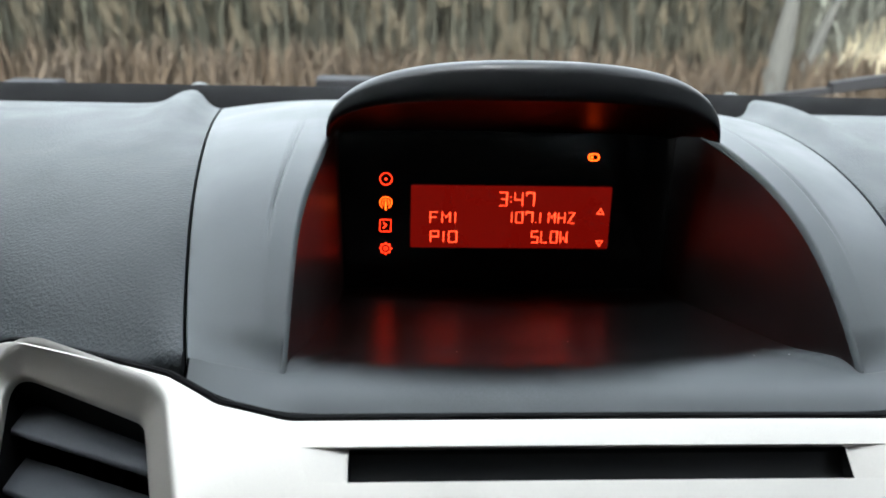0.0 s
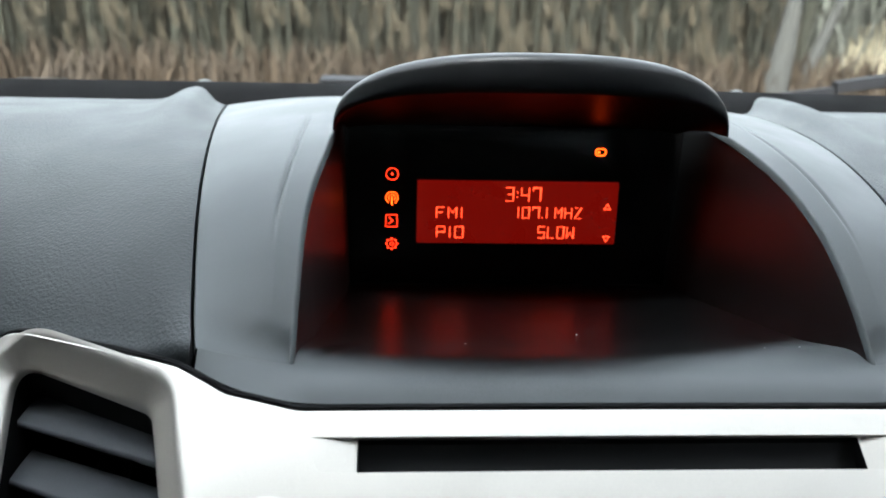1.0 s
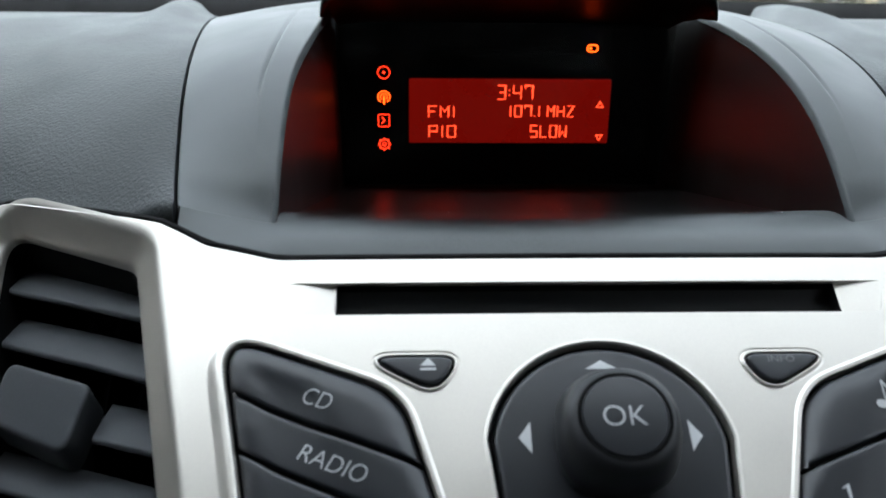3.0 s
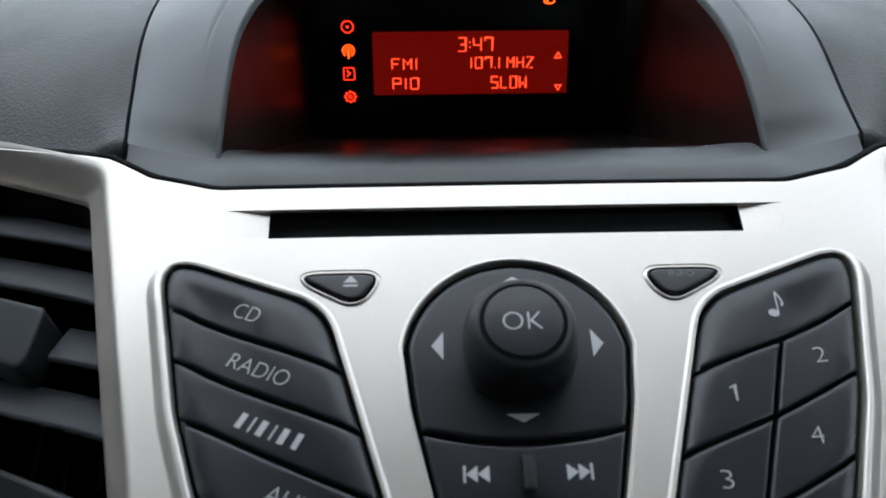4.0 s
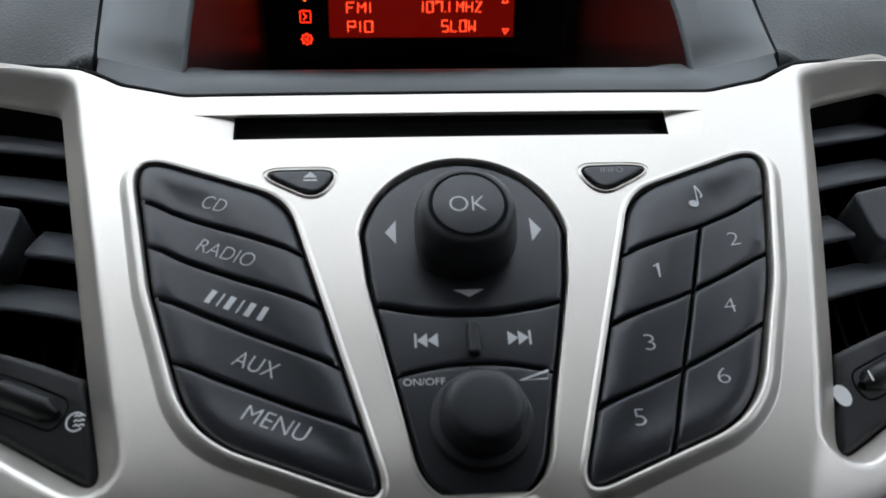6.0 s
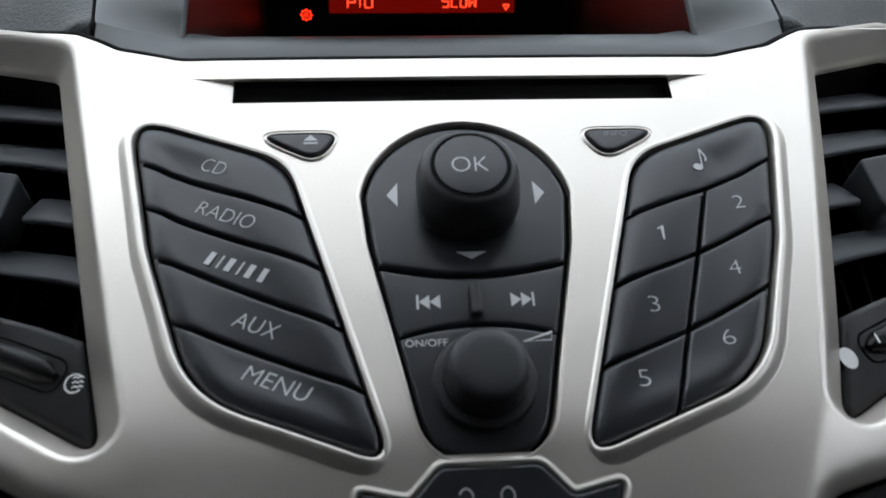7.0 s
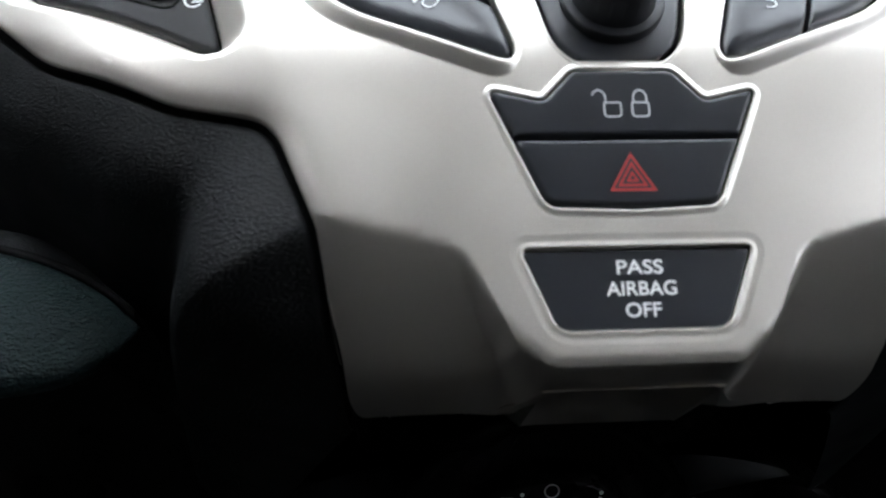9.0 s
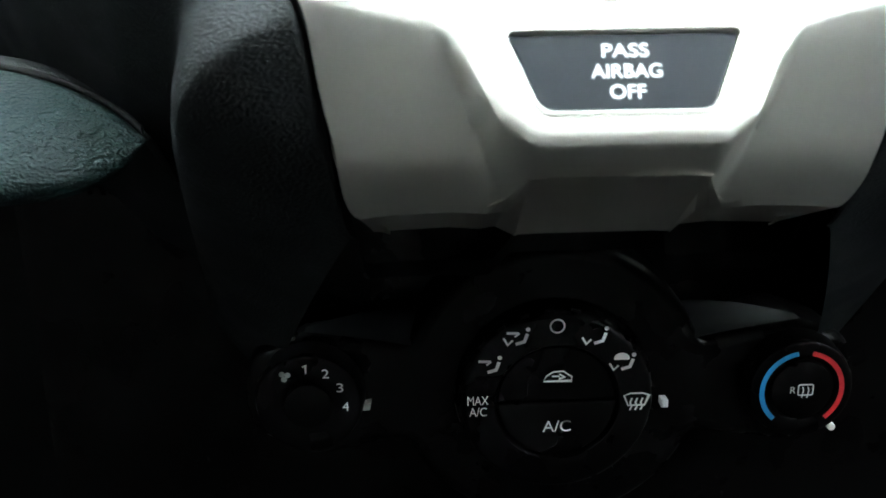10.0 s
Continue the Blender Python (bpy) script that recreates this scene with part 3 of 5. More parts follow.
number_pad = key_thing("number_keypad", (60, 2, -20), "black rubber seven-key preset keypad in the silver fascia", "keypad", "radio keypads")
part("backing", slab(grow(mirror(KEYPAD), -0.1), 2.6, 4.4, 0.2), GAP, number_pad, bent=True)
inner = grow(mirror(KEYPAD), -0.85)
r1 = through_points((43.7, -6.3), (65.8, 2.0), (80, 8.2), (89.2, 14.0))
r2 = through_points((38.3, -27.0), (60.7, -18.0), (76, -10.6), (84.7, -6.2))
r3 = through_points((30.5, -50.0), (53.1, -40.6), (70, -32.4), (79.1, -27.0))
split = through_points((-60.6, -46.3), (-40.7, -52.8), (-19.4, -59.7), (1.3, -66.0))  # z against -x, for the turned outline


def side(poly, left):
    return unturn(cut(turn(poly), lambda z: split(z) + (G if left else -G), left))


note = blob(circle(65.6, 9.2, 1.5, 16, 1.1), YK).join(stroke([(66.9, 9.4), (66.9, 15.2)], 0.45, YK)).join(stroke([(66.9, 15.2), (68.0, 13.6), (68.5, 12.2), (68.1, 11.3)], 0.6, YK))
key("sound_key", cut(inner, lambda x: r1(x) + G, True), number_pad, note, top=0.3, fall=pad_fall)
rows = ((r1, r2, ("1", 51.0, -12.6), ("2", 74.5, -2.5)), (r2, r3, ("3", 44.8, -33.6), ("4", 68.5, -23.2)), (r3, None, ("5", 38.8, -53.5), ("6", 62.1, -43.3)))
for up, down, a, b in rows:
    p = cut(inner, lambda x: up(x) - G, False)
    if down:
        p = cut(p, lambda x: down(x) + G, True)
    for left, (digit, x, z) in ((True, a), (False, b)):
        ink = stroke([(x - 1.1, z + 1.2), (x + 0.2, z + 2.1), (x + 0.2, z - 2.1)], 0.5, YK) if digit == "1" else words(digit, x, z, 3.0, 4.2, YK, 3, 0, -0.022)
        key("preset_key", side(p, left), number_pad, ink, top=0.3, fall=pad_fall)
part("dust_speck", blob(circle(52.4, 8.6, 0.22, 8), YK), WHITE, number_pad, bent=True)

pod = key_thing("control_pod", (0, 2, -20), "black menu control pod with a joystick knob", "control panel")
part("backing", slab(grow(POD, -0.1), 2.6, 4.4, 0.2), GAP, pod, bent=True)
inner = grow(POD, -1.2)
g1 = lambda x: -23.4 + 3.4 * (x / 25) ** 2
g2 = lambda x: -37.3 - 2.9 * (x / 19) ** 2
arrows = [blob([(s * a, b) for a, b in ((21.4, 2.2), (18.5, -1.6), (18.4, 6.2))], 0.42) for s in (-1, 1)]
arrows += [blob([(-4.1, -16.2), (0, -18.4), (4.1, -16.2)], 0.42), blob([(-3.9, 19.6), (3.9, 19.6), (0, 21.9)], 0.42)]
key("joystick_plate", cut(inner, lambda x: g1(x) + 0.5, True), pod, arrows, top=0.5, edge=1.2)
seek = []
for s in (-1, 1):
    skip = stroke([(s * 14.6, -28.6), (s * 14.6, -32.6)], 0.6, 0.52)
    for x in (8.9, 11.6):
        skip.join(blob([(s * x, -28.6), (s * (x + 2.7), -30.6), (s * x, -32.6)], 0.52))
    seek.append(skip)
key("seek_plate", cut(cut(inner, lambda x: g1(x) - 0.5, False), lambda x: g2(x) + 0.35, True), pod, seek, top=0.6)
legend = [words("ON/OFF", -12.9, -41.9, 10.4, 1.9, 0.62), stroke([(10.8, -42.4), (17.8, -42.1), (18.2, -39.9)], 0.35, 0.62, True)]
key("volume_plate", cut(inner, lambda x: g2(x) - 0.35, False), pod, legend, top=0.7)
part("seek_divider", slab(rounded([(-1.6, -35.6, 1.4), (1.6, -35.6, 1.4), (1.6, -26.6, 1.4), (-1.6, -26.6, 1.4)]), -1.9, 0, 1.0), KNOB, pod, "raised black divider rib")


def squircle(cx, cz, r, n, count=64):
    """An outline between a circle (n = 2) and a square."""
    out = []
    for k in range(count):
        a = 2 * math.pi * k / count
        q = (abs(math.cos(a)) ** n + abs(math.sin(a)) ** n) ** (-1 / n)
        out.append((cx + r * q * math.cos(a), cz + r * q * math.sin(a)))
    return out


stem = [(9.9, -14.0, 2.0), (10.3, -14.4, 2.0), (11.0, -14.3, 2.0), (11.7, -13.8, 2.05), (12.3, -12.9, 2.15), (12.8, -11.4, 2.3), (13.2, -9.0, 2.5), (13.5, -6.4, 2.7), (13.6, -4.2, 2.8), (13.5, -2.4, 2.8), (13.1, -1.0, 2.8), (13.0, 1.4, 2.8)]
joy = part("joystick_knob", Geo().loft([at(squircle(0, 0.5, r, n), y) for r, y, n in stem], cap_start=True, cap_end=True), KNOB, pod, "matt black joystick knob")
part("ok_button", lathe(0, 0.5, [(8.6, -14.9), (9.2, -14.8), (9.5, -14.4), (9.5, -12.0)]), KEY, joy)
part("button_gap", Geo().loft([at(circle(0, 0.5, 10.35, 48), -14.46), at(circle(0, 0.5, 9.55, 48), -14.52)]), GAP, joy, "dark gap round the button")
part("marking", words("OK", -0.2, 0.4, 9.4, 4.6, -14.96, bold=-0.016), MARK, joy)
vol = part("volume_knob", lathe(0.4, -52.6, [(5.6, -11.0), (7.6, -10.8), (8.9, -10.1), (9.6, -8.8), (9.8, -6.5), (9.9, -4.0), (10.0, -2.2), (10.2, -1.2), (10.6, -1.2), (11.4, -1.2), (12.1, -1.0), (12.5, -0.4), (12.6, 1.6)], 56), KNOB, pod, "round matt black volume knob")
for k in range(40):
    a = 2 * math.pi * k / 40
    if k % 2 == 0:
        c, s = math.cos(a), math.sin(a)
        part("grip_rib", Geo().loft([[(0.4 + (r - t * s * 0) * c + t * -s, y, -52.6 + r * s + t * c) for t in (-0.28, 0.28)] + [(0.4 + (r + 0.16) * c + t * -s, y, -52.6 + (r + 0.16) * s + t * c) for t in (0.2, -0.2)] for r, y in ((9.55, -8.4), (9.72, -6.5), (9.82, -4.0))], cap_start=True, cap_end=True), KNOB, vol, smooth=0)

eject = key_thing("eject_button", (-43, 1, 20), "small black triangular eject button in the silver fascia", "button", "triangular buttons")
part("backing", slab(grow(EJECT, -0.1), 2.0, 4.0, 0.2), GAP, eject, bent=True)
key("cap", grow(EJECT, -0.6), eject, blob([(-43.6, 20.2), (-39.8, 20.2), (-41.7, 22.3)], YM - 0.1).join(stroke([(-43.6, 19.3), (-39.8, 19.3)], 0.6, YM - 0.1)), top=-1.0, edge=0.6)
info = key_thing("info_button", (43, 1, 20), "small black triangular info button in the silver fascia", "button", "triangular buttons")
part("backing", slab(grow(mirror(EJECT), -0.1), 2.0, 4.0, 0.2), GAP, info, bent=True)
key("cap", grow(mirror(EJECT), -0.6), info, words("INFO", 44.0, 21.2, 6.6, 1.7, YM - 0.1), top=-1.0, edge=0.6, ink=DIM)

# ---- switches ----
switches = key_thing("switch_pair", (0, 6, -90), "black lock and hazard switch pair in the silver fascia", "switch panel")
part("backing", slab(grow(SWITCH, -0.1), 2.6, 5.0, 0.2), GAP, switches, bent=True)
inner = grow(SWITCH, -0.45)
padlock = Geo()
for s, x in ((-1, -3.0), (1, 3.4)):
    padlock.join(stroke(rounded([(x - 1.9, -84.2, 0.9), (x + 1.9, -84.2, 0.9), (x + 1.9, -80.9, 0.5), (x - 1.9, -80.9, 0.5)], 4), 0.38, YM, True))
padlock.join(stroke([(1.9, -80.9), (1.9, -79.2), (2.5, -78.3), (3.4, -77.9), (4.3, -78.3), (4.9, -79.2), (4.9, -80.9)], 0.38, YM))
padlock.join(stroke([(-4.5, -80.9), (-4.5, -79.2), (-5.1, -78.3), (-6.0, -77.9), (-7.0, -78.3), (-7.5, -79.2)], 0.38, YM))
key("lock_key", cut(inner, lambda x: -88.9 + G, True), switches, padlock, ink=MARK, top=-0.9)
tri = Geo()
for r, w in ((5.9, 0.6), (3.6, 0.55), (1.3, 0.5)):
    tri.join(stroke([(r * 0.95 * math.cos(radians(a)), -98.4 + r * math.sin(radians(a)) * 0.9) for a in (90, 210, 330)], w, YM, True))
key("hazard_key", cut(inner, lambda x: -88.9 - G, False), switches, tri, ink=RED)
airbag = key_thing("airbag_indicator", (0, 10, -122), "black passenger airbag indicator lens in the silver fascia", "indicator")
plate = part("lens", slab(grow(AIRBAG, -0.3), 0.7, 4.0, 0.4), KEY, airbag, bent=True)
for g in (words("PASS", 0.1, -117.4, 10.2, 3.1, 0.6, bold=0.012), words("AIRBAG", 0.1, -122.0, 15.4, 3.1, 0.6, bold=0.012), words("OFF", 0.1, -126.6, 7.8, 3.1, 0.6, bold=0.012)):
    part("marking", g, WHITE, plate, bent=True, smooth=0)


# ---- air vents ----
def air_vent(s):
    hole = VENT_HOLE if s < 0 else mirror(VENT_HOLE)
    ob = thing("air_vent", (s * 130, 20, 10), PANEL, "black dashboard air vent with slanted slats and a thumb tab", "air vent", "centre air vents")
    deep = Geo().loft([at(grow(hole, -0.1), 10), at(grow(hole, -1.0), 26), at(grow(hole, -2.0), 52)], cap_end=True)
    part("duct", deep, GAP, ob, bent=True)
    def slat(x0, x1, z, slope, chord):
        """A blade that lies level in the car: a crisp front edge, its top running back into the duct."""
        rings = []
        for x in np.linspace(x0, x1, 12):
            zb = z + slope * (x - 112)
            rings.append([(s * x, 16 + 0.57 * a - 0.82 * b, zb + 0.82 * a + 0.57 * b) for a, b in ((0.5, -0.2), (0.0, 0.2), (-0.2, 0.8), (0.1, 1.5), (0.7, 1.9), (chord * 0.5, 1.9), (chord, 1.3), (chord, 0.1))])
        return part("slat", Geo().loft(rings, cap_start=True, cap_end=True), SLAT, ob, bent=True, smooth=50)

    slat(113, 167, 43.2, 0.49, 18)
    slat(108, 164, 26.0, 0.48, 18)
    slat(104, 126, 7.4, 0.40, 18)
    slat(100, 158, -10.9, 0.40, 16)
    for z in (45.5, 28.5, 9.6):
        pin = lathe(s * (110.5 - (45.5 - z) * 0.24), z, [(1.0, 14.0), (1.3, 14.4), (1.3, 18.0)], 10)
        part("pivot_pin", pin, SLAT, ob, bent=True)
    tab = rounded([(127.5, 27.0, 3.5), (156.5, 41.5, 3.5), (159.5, 24.5, 4), (131.5, 8.5, 4)])
    part("thumb_tab", slab([(s * x, z) for x, z in (tab if s > 0 else tab[::-1])], 9.5, 24, 1.3, None, 3.0), SLAT, ob, "broad dark grey thumb tab", bent=True, smooth=60)
    for k in range(5):
        x = 110 + k * 11
        part("upright_vane", Geo().loft([[(s * (x + dx), y, z) for dx, z in ((-0.8, 58 + (x - 112) * 0.2), (0.8, 58 + (x - 112) * 0.2), (0.8, -20), (-0.8, -20))] for y in (33, 46)], cap_start=True, cap_end=True), GAP, ob, bent=True, smooth=0)
    top = through_points((-150, -9.6), (-97, -34.4)) if s < 0 else through_points((97, -34.4), (150, -9.6))
    low = cut(grow(hole, -0.4), top, False)
    plate = part("wheel_plate", slab(low, 7.0, 22, 1.8), VENT, ob, "black plate round the vent wheel", bent=True)
    ang = -27 if s < 0 else 27
    cx, cz = s * 113.5, -38.0
    c, n = math.cos(radians(ang)), math.sin(radians(ang))

    def turned(poly):
        return [(cx + a * c - b * n, cz + a * n + b * c) for a, b in poly]

    pit = turned(rounded([(-13.6, -4.4, 4), (13.6, -4.4, 4), (13.6, 4.4, 4), (-13.6, 4.4, 4)]))
    part("wheel_recess", Geo().loft([at(grow(pit, 0.3), 6.95), at(pit, 6.9), at(grow(pit, -0.6), 7.6)], cap_end=True), GAP, plate, bent=True)
    wheel = Geo()
    rings = []
    for k in range(25):
        u = -11.8 + 23.6 * k / 24
        b = 3.6 * math.sqrt(max(0.02, 1 - (u / 12.5) ** 2)) if abs(u) > 8 else 3.3
        h = 4.6 * math.sqrt(max(0.05, 1 - (u / 12.8) ** 2))
        rings.append([(cx + u * c - v * n, 7.6 - h * w, cz + u * n + v * c) for v, w in [(b * math.sin(q), math.cos(q)) for q in np.linspace(-1.57, 1.57, 13)]])
    wheel.loft(rings, closed=False)
    part("thumb_wheel", wheel, VENT, plate, "ribbed black thumb wheel", bent=True, smooth=80)
    part("wheel_line", stroke(turned([(-10.4, -0.6), (-10.0, 2.2)]), 0.6, 3.6), WHITE, plate, bent=True)
    dot = turned(circle(-24.5 if s < 0 else -19.3, 0.6, 2.5, 24, 3.0))
    part("marking", blob(dot, 6.9), WHITE, plate, bent=True)
    hx = 17.2 if s < 0 else 24.0
    (ix, iz), = turned([(hx, 0.2)])
    icon = stroke(arc(ix, iz, 2.3, 45, 315, 18), 0.5, 6.9)
    for d in (-1.1, 0.1, 1.3):
        icon.join(stroke([(ix + w, iz + d + h) for w, h in ((-0.5, 0.0), (0.2, 0.4), (0.9, 0.0), (1.6, 0.4), (2.3, 0.0))], 0.42, 6.9))
    part("marking", icon, WHITE, plate, bent=True)


for s in (-1, 1):
    air_vent(s)


# ---- display hood (level frame) ----
def rise(y, y0, z0, top, run=45.0):
    t = soft(y - y0 + 1.0, 5) - soft(1.0, 5) if y > y0 else 0.0
    return z0 + (top - z0) * (1 - math.exp(-t / run))


def seam_x(y):
    return 108.4 + 0.118 * max(0, y - 63) + 3.4 * (1 - math.exp(-max(0, y - 63) / 30))


def cheek_top(y):
    """The height of the seam between the hood and the dashboard pads."""
    ys, zs = (60, 64, 86, 104, 122, 136, 152, 172, 194, 222, 260, 300, 340, 400), (36.4, 37.0, 42.2, 48.4, 55.0, 58.6, 61.8, 64.4, 66.2, 67.0, 66.2, 63.4, 59.4, 52.0)
    return sum(float(np.interp(y + d, ys, zs)) for d in (-9, -6, -3, 0, 3, 6, 9)) / 7 - 0.03 * math.exp(-abs(y - 64) / 6)


def edge_x(y, s):
    """Half the width of the recess; its driver's side bows out a little."""
    bow = 1.7 * (1 - ease(y, 110, 165)) if s < 0 else 0.0
    return 82.0 + bow - (4.8 * ((y - 100) / 100) ** 1.5 if y > 100 else 0.0)


def level(x, y, z):
    """From the leaning frame of the stack to the level one, in mm."""
    c, s = math.cos(radians(TILT)), math.sin(radians(TILT))
    return (x, y * c - z * s, y * s + z * c)


hood = thing("display_hood", (0, 130, 40), UPRIGHT, "smooth grey hood over a deep dark recess on the dashboard top", "display hood")
top_edge = through_points((-113, 65.0), (-106, 61.8), (-99, 57.6), (-90, 53.9), (-80, 52.0), (-70, 51.5), (70, 51.5), (80, 52.0), (90, 53.9), (99, 57.6), (106, 61.8), (113, 65.0))


def tray(y):
    t = max(0.0, y - 63.5)
    return 31.7 - 0.33 * (soft(t - 8, 8) - soft(-8, 8)) + 0.12 * soft(t - 40, 14)


def crest(x):
    """The front edge climbs beside the recess, towards the seams."""
    return 0.21 * soft(abs(x) - 84, 3)


def apron(u, v):
    """The grey front of the hood, rolling over its crest into the tray below the display."""
    x = -108.2 + 216.4 * u
    if v > 0.4:
        y = 63.9 + 173 * ((v - 0.4) / 0.6) ** 1.5
        beside = ease(abs(x), 82, 85) * math.exp(-max(0.0, y - 66) / 9)   # runs on below the cheeks
        x *= 1 - 0.2 * min(1, (y - 63.9) / 30)
        return (x, y, tray(y) + (31.3 + crest(x) + 0.186 * (y - 63.9) - tray(y)) * beside)
    v = v / 0.4
    z0 = top_edge(x) + 3.8
    a, b = Vector((x, 3.5 + bend(x, z0), z0)), Vector((x, 10.6 - 0.819 * crest(x), 70.6 + 0.574 * crest(x)))
    p = a.lerp(b, v)
    p.y -= 1.8 * math.sin(math.pi * v) * (1 - min(1, max(0, (abs(x) - 78) / 10)))
    return level(*p)


part("front_apron", grid(80, 50, apron), LIP_SHADE, hood, "grey front lip running into the dark tray")
for s in (-1, 1):
    def cheek(u, v):
        y = 63.9 + 306 * v ** 1.7
        xa, xb = seam_x(y), edge_x(min(y, 200), s)
        za, zb = cheek_top(y), rise(y, 62, 31.0, 78.0) - 0.145 * soft(y - 255, 15)
        if u > 0.94:
            k = (u - 0.94) / 0.06
            return (s * (xb - 1.2 * k), y, zb - 2.5 * k * k)
        if u < 0.03:
            k = 1 - u / 0.03
            return (s * (xa + 0.6 * k), y, za - 3 * k * k)
        t = (u - 0.03) / 0.91
        x = xa + (xb - xa) * t
        z = za + (zb - za) * t
        # a chamfer along the recess, with a fine groove at its outer edge
        chamfer = 1.7 * (t / 0.78) ** 2 if t < 0.78 else 1.7 * (1 - t) / 0.22
        fade = ease(y, 68, 105) * (1 - ease(y, 190, 230))
        groove = 1.3 * math.exp(-((t - 0.75) / 0.02) ** 2) * ease(y, 95, 130)
        z += (chamfer - groove) * fade + 1.2 * math.sin(math.pi * t) * ease(y, 66, 110)
        front = 31.84 + crest(x) + 0.186 * (y - 63.9)
        w = ease(y, 63.9, 63.9 + 17 - 8 * t)
        return (s * x, y, front + (z - front) * w)
    part("cheek", grid(84, 72, cheek), HOOD, hood, smooth=60)


def liner(s):
    def fn(u, v):
        y = 62.6 + 174 * v
        xe, ze, zf = edge_x(min(y, 200), s) - 1.0, rise(y, 62, 31.0, 76.5) - 1.6, tray(y) - 1.0
        if y > 190:
            ze += (y - 190) * 0.1
        xf = xe - 2.0 * min(1, (y - 63.5) / 42)
        k = u * u * (3 - 2 * u)
        return (s * (xe + (xf - xe) * k), y, ze + (min(zf, ze - 0.5) - ze) * u)
    return fn


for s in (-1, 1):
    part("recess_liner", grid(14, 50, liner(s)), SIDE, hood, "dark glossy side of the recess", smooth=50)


def arch(a, b, y, base=76.0, bow=32.0, n=2.3, count=56):
    """A curved rib of the visor, its middle reaching forward by bow."""
    out = []
    for k in range(count + 1):
        t = math.pi * k / count
        c, s = math.cos(t), math.sin(t)
        r = (abs(c) ** n + abs(s) ** n) ** (-1 / n)
        out.append((-a * c * r - 1.5, y + bow * (c * r) ** 2, base + b * max(0.0, s) * r))
    return out


under = [arch(73.5, 2.5, 236, 66, 0), arch(74.0, 9.0, 202, 71.5, 13), arch(74.6, 16.0, 168, 75, 26), arch(75.2, 19.4, 150, 75.8, 31)]
visor = part("brow", Geo().loft([under[-1], arch(75.6, 20.6, 147.6, 76.0), arch(76.2, 24.5, 146.0, 76.0), arch(76.4, 29.6, 145.8, 76.0), arch(76.6, 31.5, 146.3, 76.0), arch(76.7, 32.7, 148.2, 75.9), arch(76.8, 33.2, 151.5, 75.7, 31), arch(76.4, 32.4, 166, 75.2, 27), arch(73, 28.0, 200, 73.6, 16), arch(66, 19, 245, 71, 6), arch(58, 8, 290, 64, 0)], closed=False), BROW, hood, "charcoal curved visor over the display", smooth=60)
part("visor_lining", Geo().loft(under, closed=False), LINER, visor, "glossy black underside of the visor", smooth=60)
for x, y in ((6, 112), (-33, 92), (58, 84), (70, 86)):
    part("dust_speck", Geo().add([(x + 0.35 * math.cos(a), y + 0.35 * math.sin(a), tray(y) + 0.45) for a in (0, 1.26, 2.51, 3.77, 5.03)], [(0, 1, 2, 3, 4)]), WHITE, hood, "white dust speck", smooth=0)

# ---- display ----
display = thing("dash_display", (0, 234, 35), UPRIGHT, "lit red monochrome radio display in a glossy black panel", "display screen")
part("lens_panel", block(-80, 80, 234.0, 240, -8, 70, 3), GLOSS, display)
part("screen", block(-43.6, 48.4, 233.2, 235, 14.6, 44.0, 0.6), LCD, display, "glowing red screen")
YD = 233.05
SEGMENTS = {"3": [[(0, 1), (1, 1), (1, 0), (0, 0)], [(0.25, 0.5), (1, 0.5)]], "4": [[(0, 1), (0, 0.45), (1, 0.45)], [(1, 1), (1, 0)]], "7": [[(0, 0.75), (0, 1), (1, 1), (1, 0)]],
            ":": [[(0, 0.72), (0, 0.6)], [(0, 0.36), (0, 0.24)]], ".": [[(0, 0), (0, 0.1)]], "1": [[(0, 1), (0, 0)]], "0": [[(0, 0), (0, 1), (1, 1), (1, 0), (0, 0)]],
            "F": [[(0, 0), (0, 1), (1, 1)], [(0, 0.52), (0.8, 0.52)]], "M": [[(0, 0), (0, 1), (0.5, 0.5), (1, 1), (1, 0)]], "H": [[(0, 0), (0, 1)], [(1, 0), (1, 1)], [(0, 0.5), (1, 0.5)]],
            "Z": [[(0, 1), (1, 1), (0, 0), (1, 0)]], "P": [[(0, 0), (0, 1), (1, 1), (1, 0.5), (0, 0.5)]], "S": [[(1, 1), (0, 1), (0, 0.5), (1, 0.5), (1, 0), (0, 0)]],
            "L": [[(0, 1), (0, 0), (1, 0)]], "O": [[(0, 0), (0, 1), (1, 1), (1, 0), (0, 0)]], "W": [[(0, 1), (0, 0), (0.5, 0.5), (1, 0), (1, 1)]]}


def segment_text(text, cx, cz, w, h):
    """Liquid crystal characters of straight segments, filling a box w by h."""
    wide_of = {":": 0.02, ".": 0.02, "1": 0.3, " ": 0.1}
    cells = [wide_of.get(ch, 1.0) for ch in text]
    unit = w / (sum(cells) + 0.52 * (len(text) - 1))
    x, g = cx - w / 2, Geo()
    for ch, c in zip(text, cells):
        for line in SEGMENTS.get(ch, []):
            g.join(stroke([(x + (a * c + (0.15 if ch == "1" else 0)) * unit, cz - h / 2 + b * h) for a, b in line], 0.5, YD))
        x += (c + 0.52) * unit
    return g


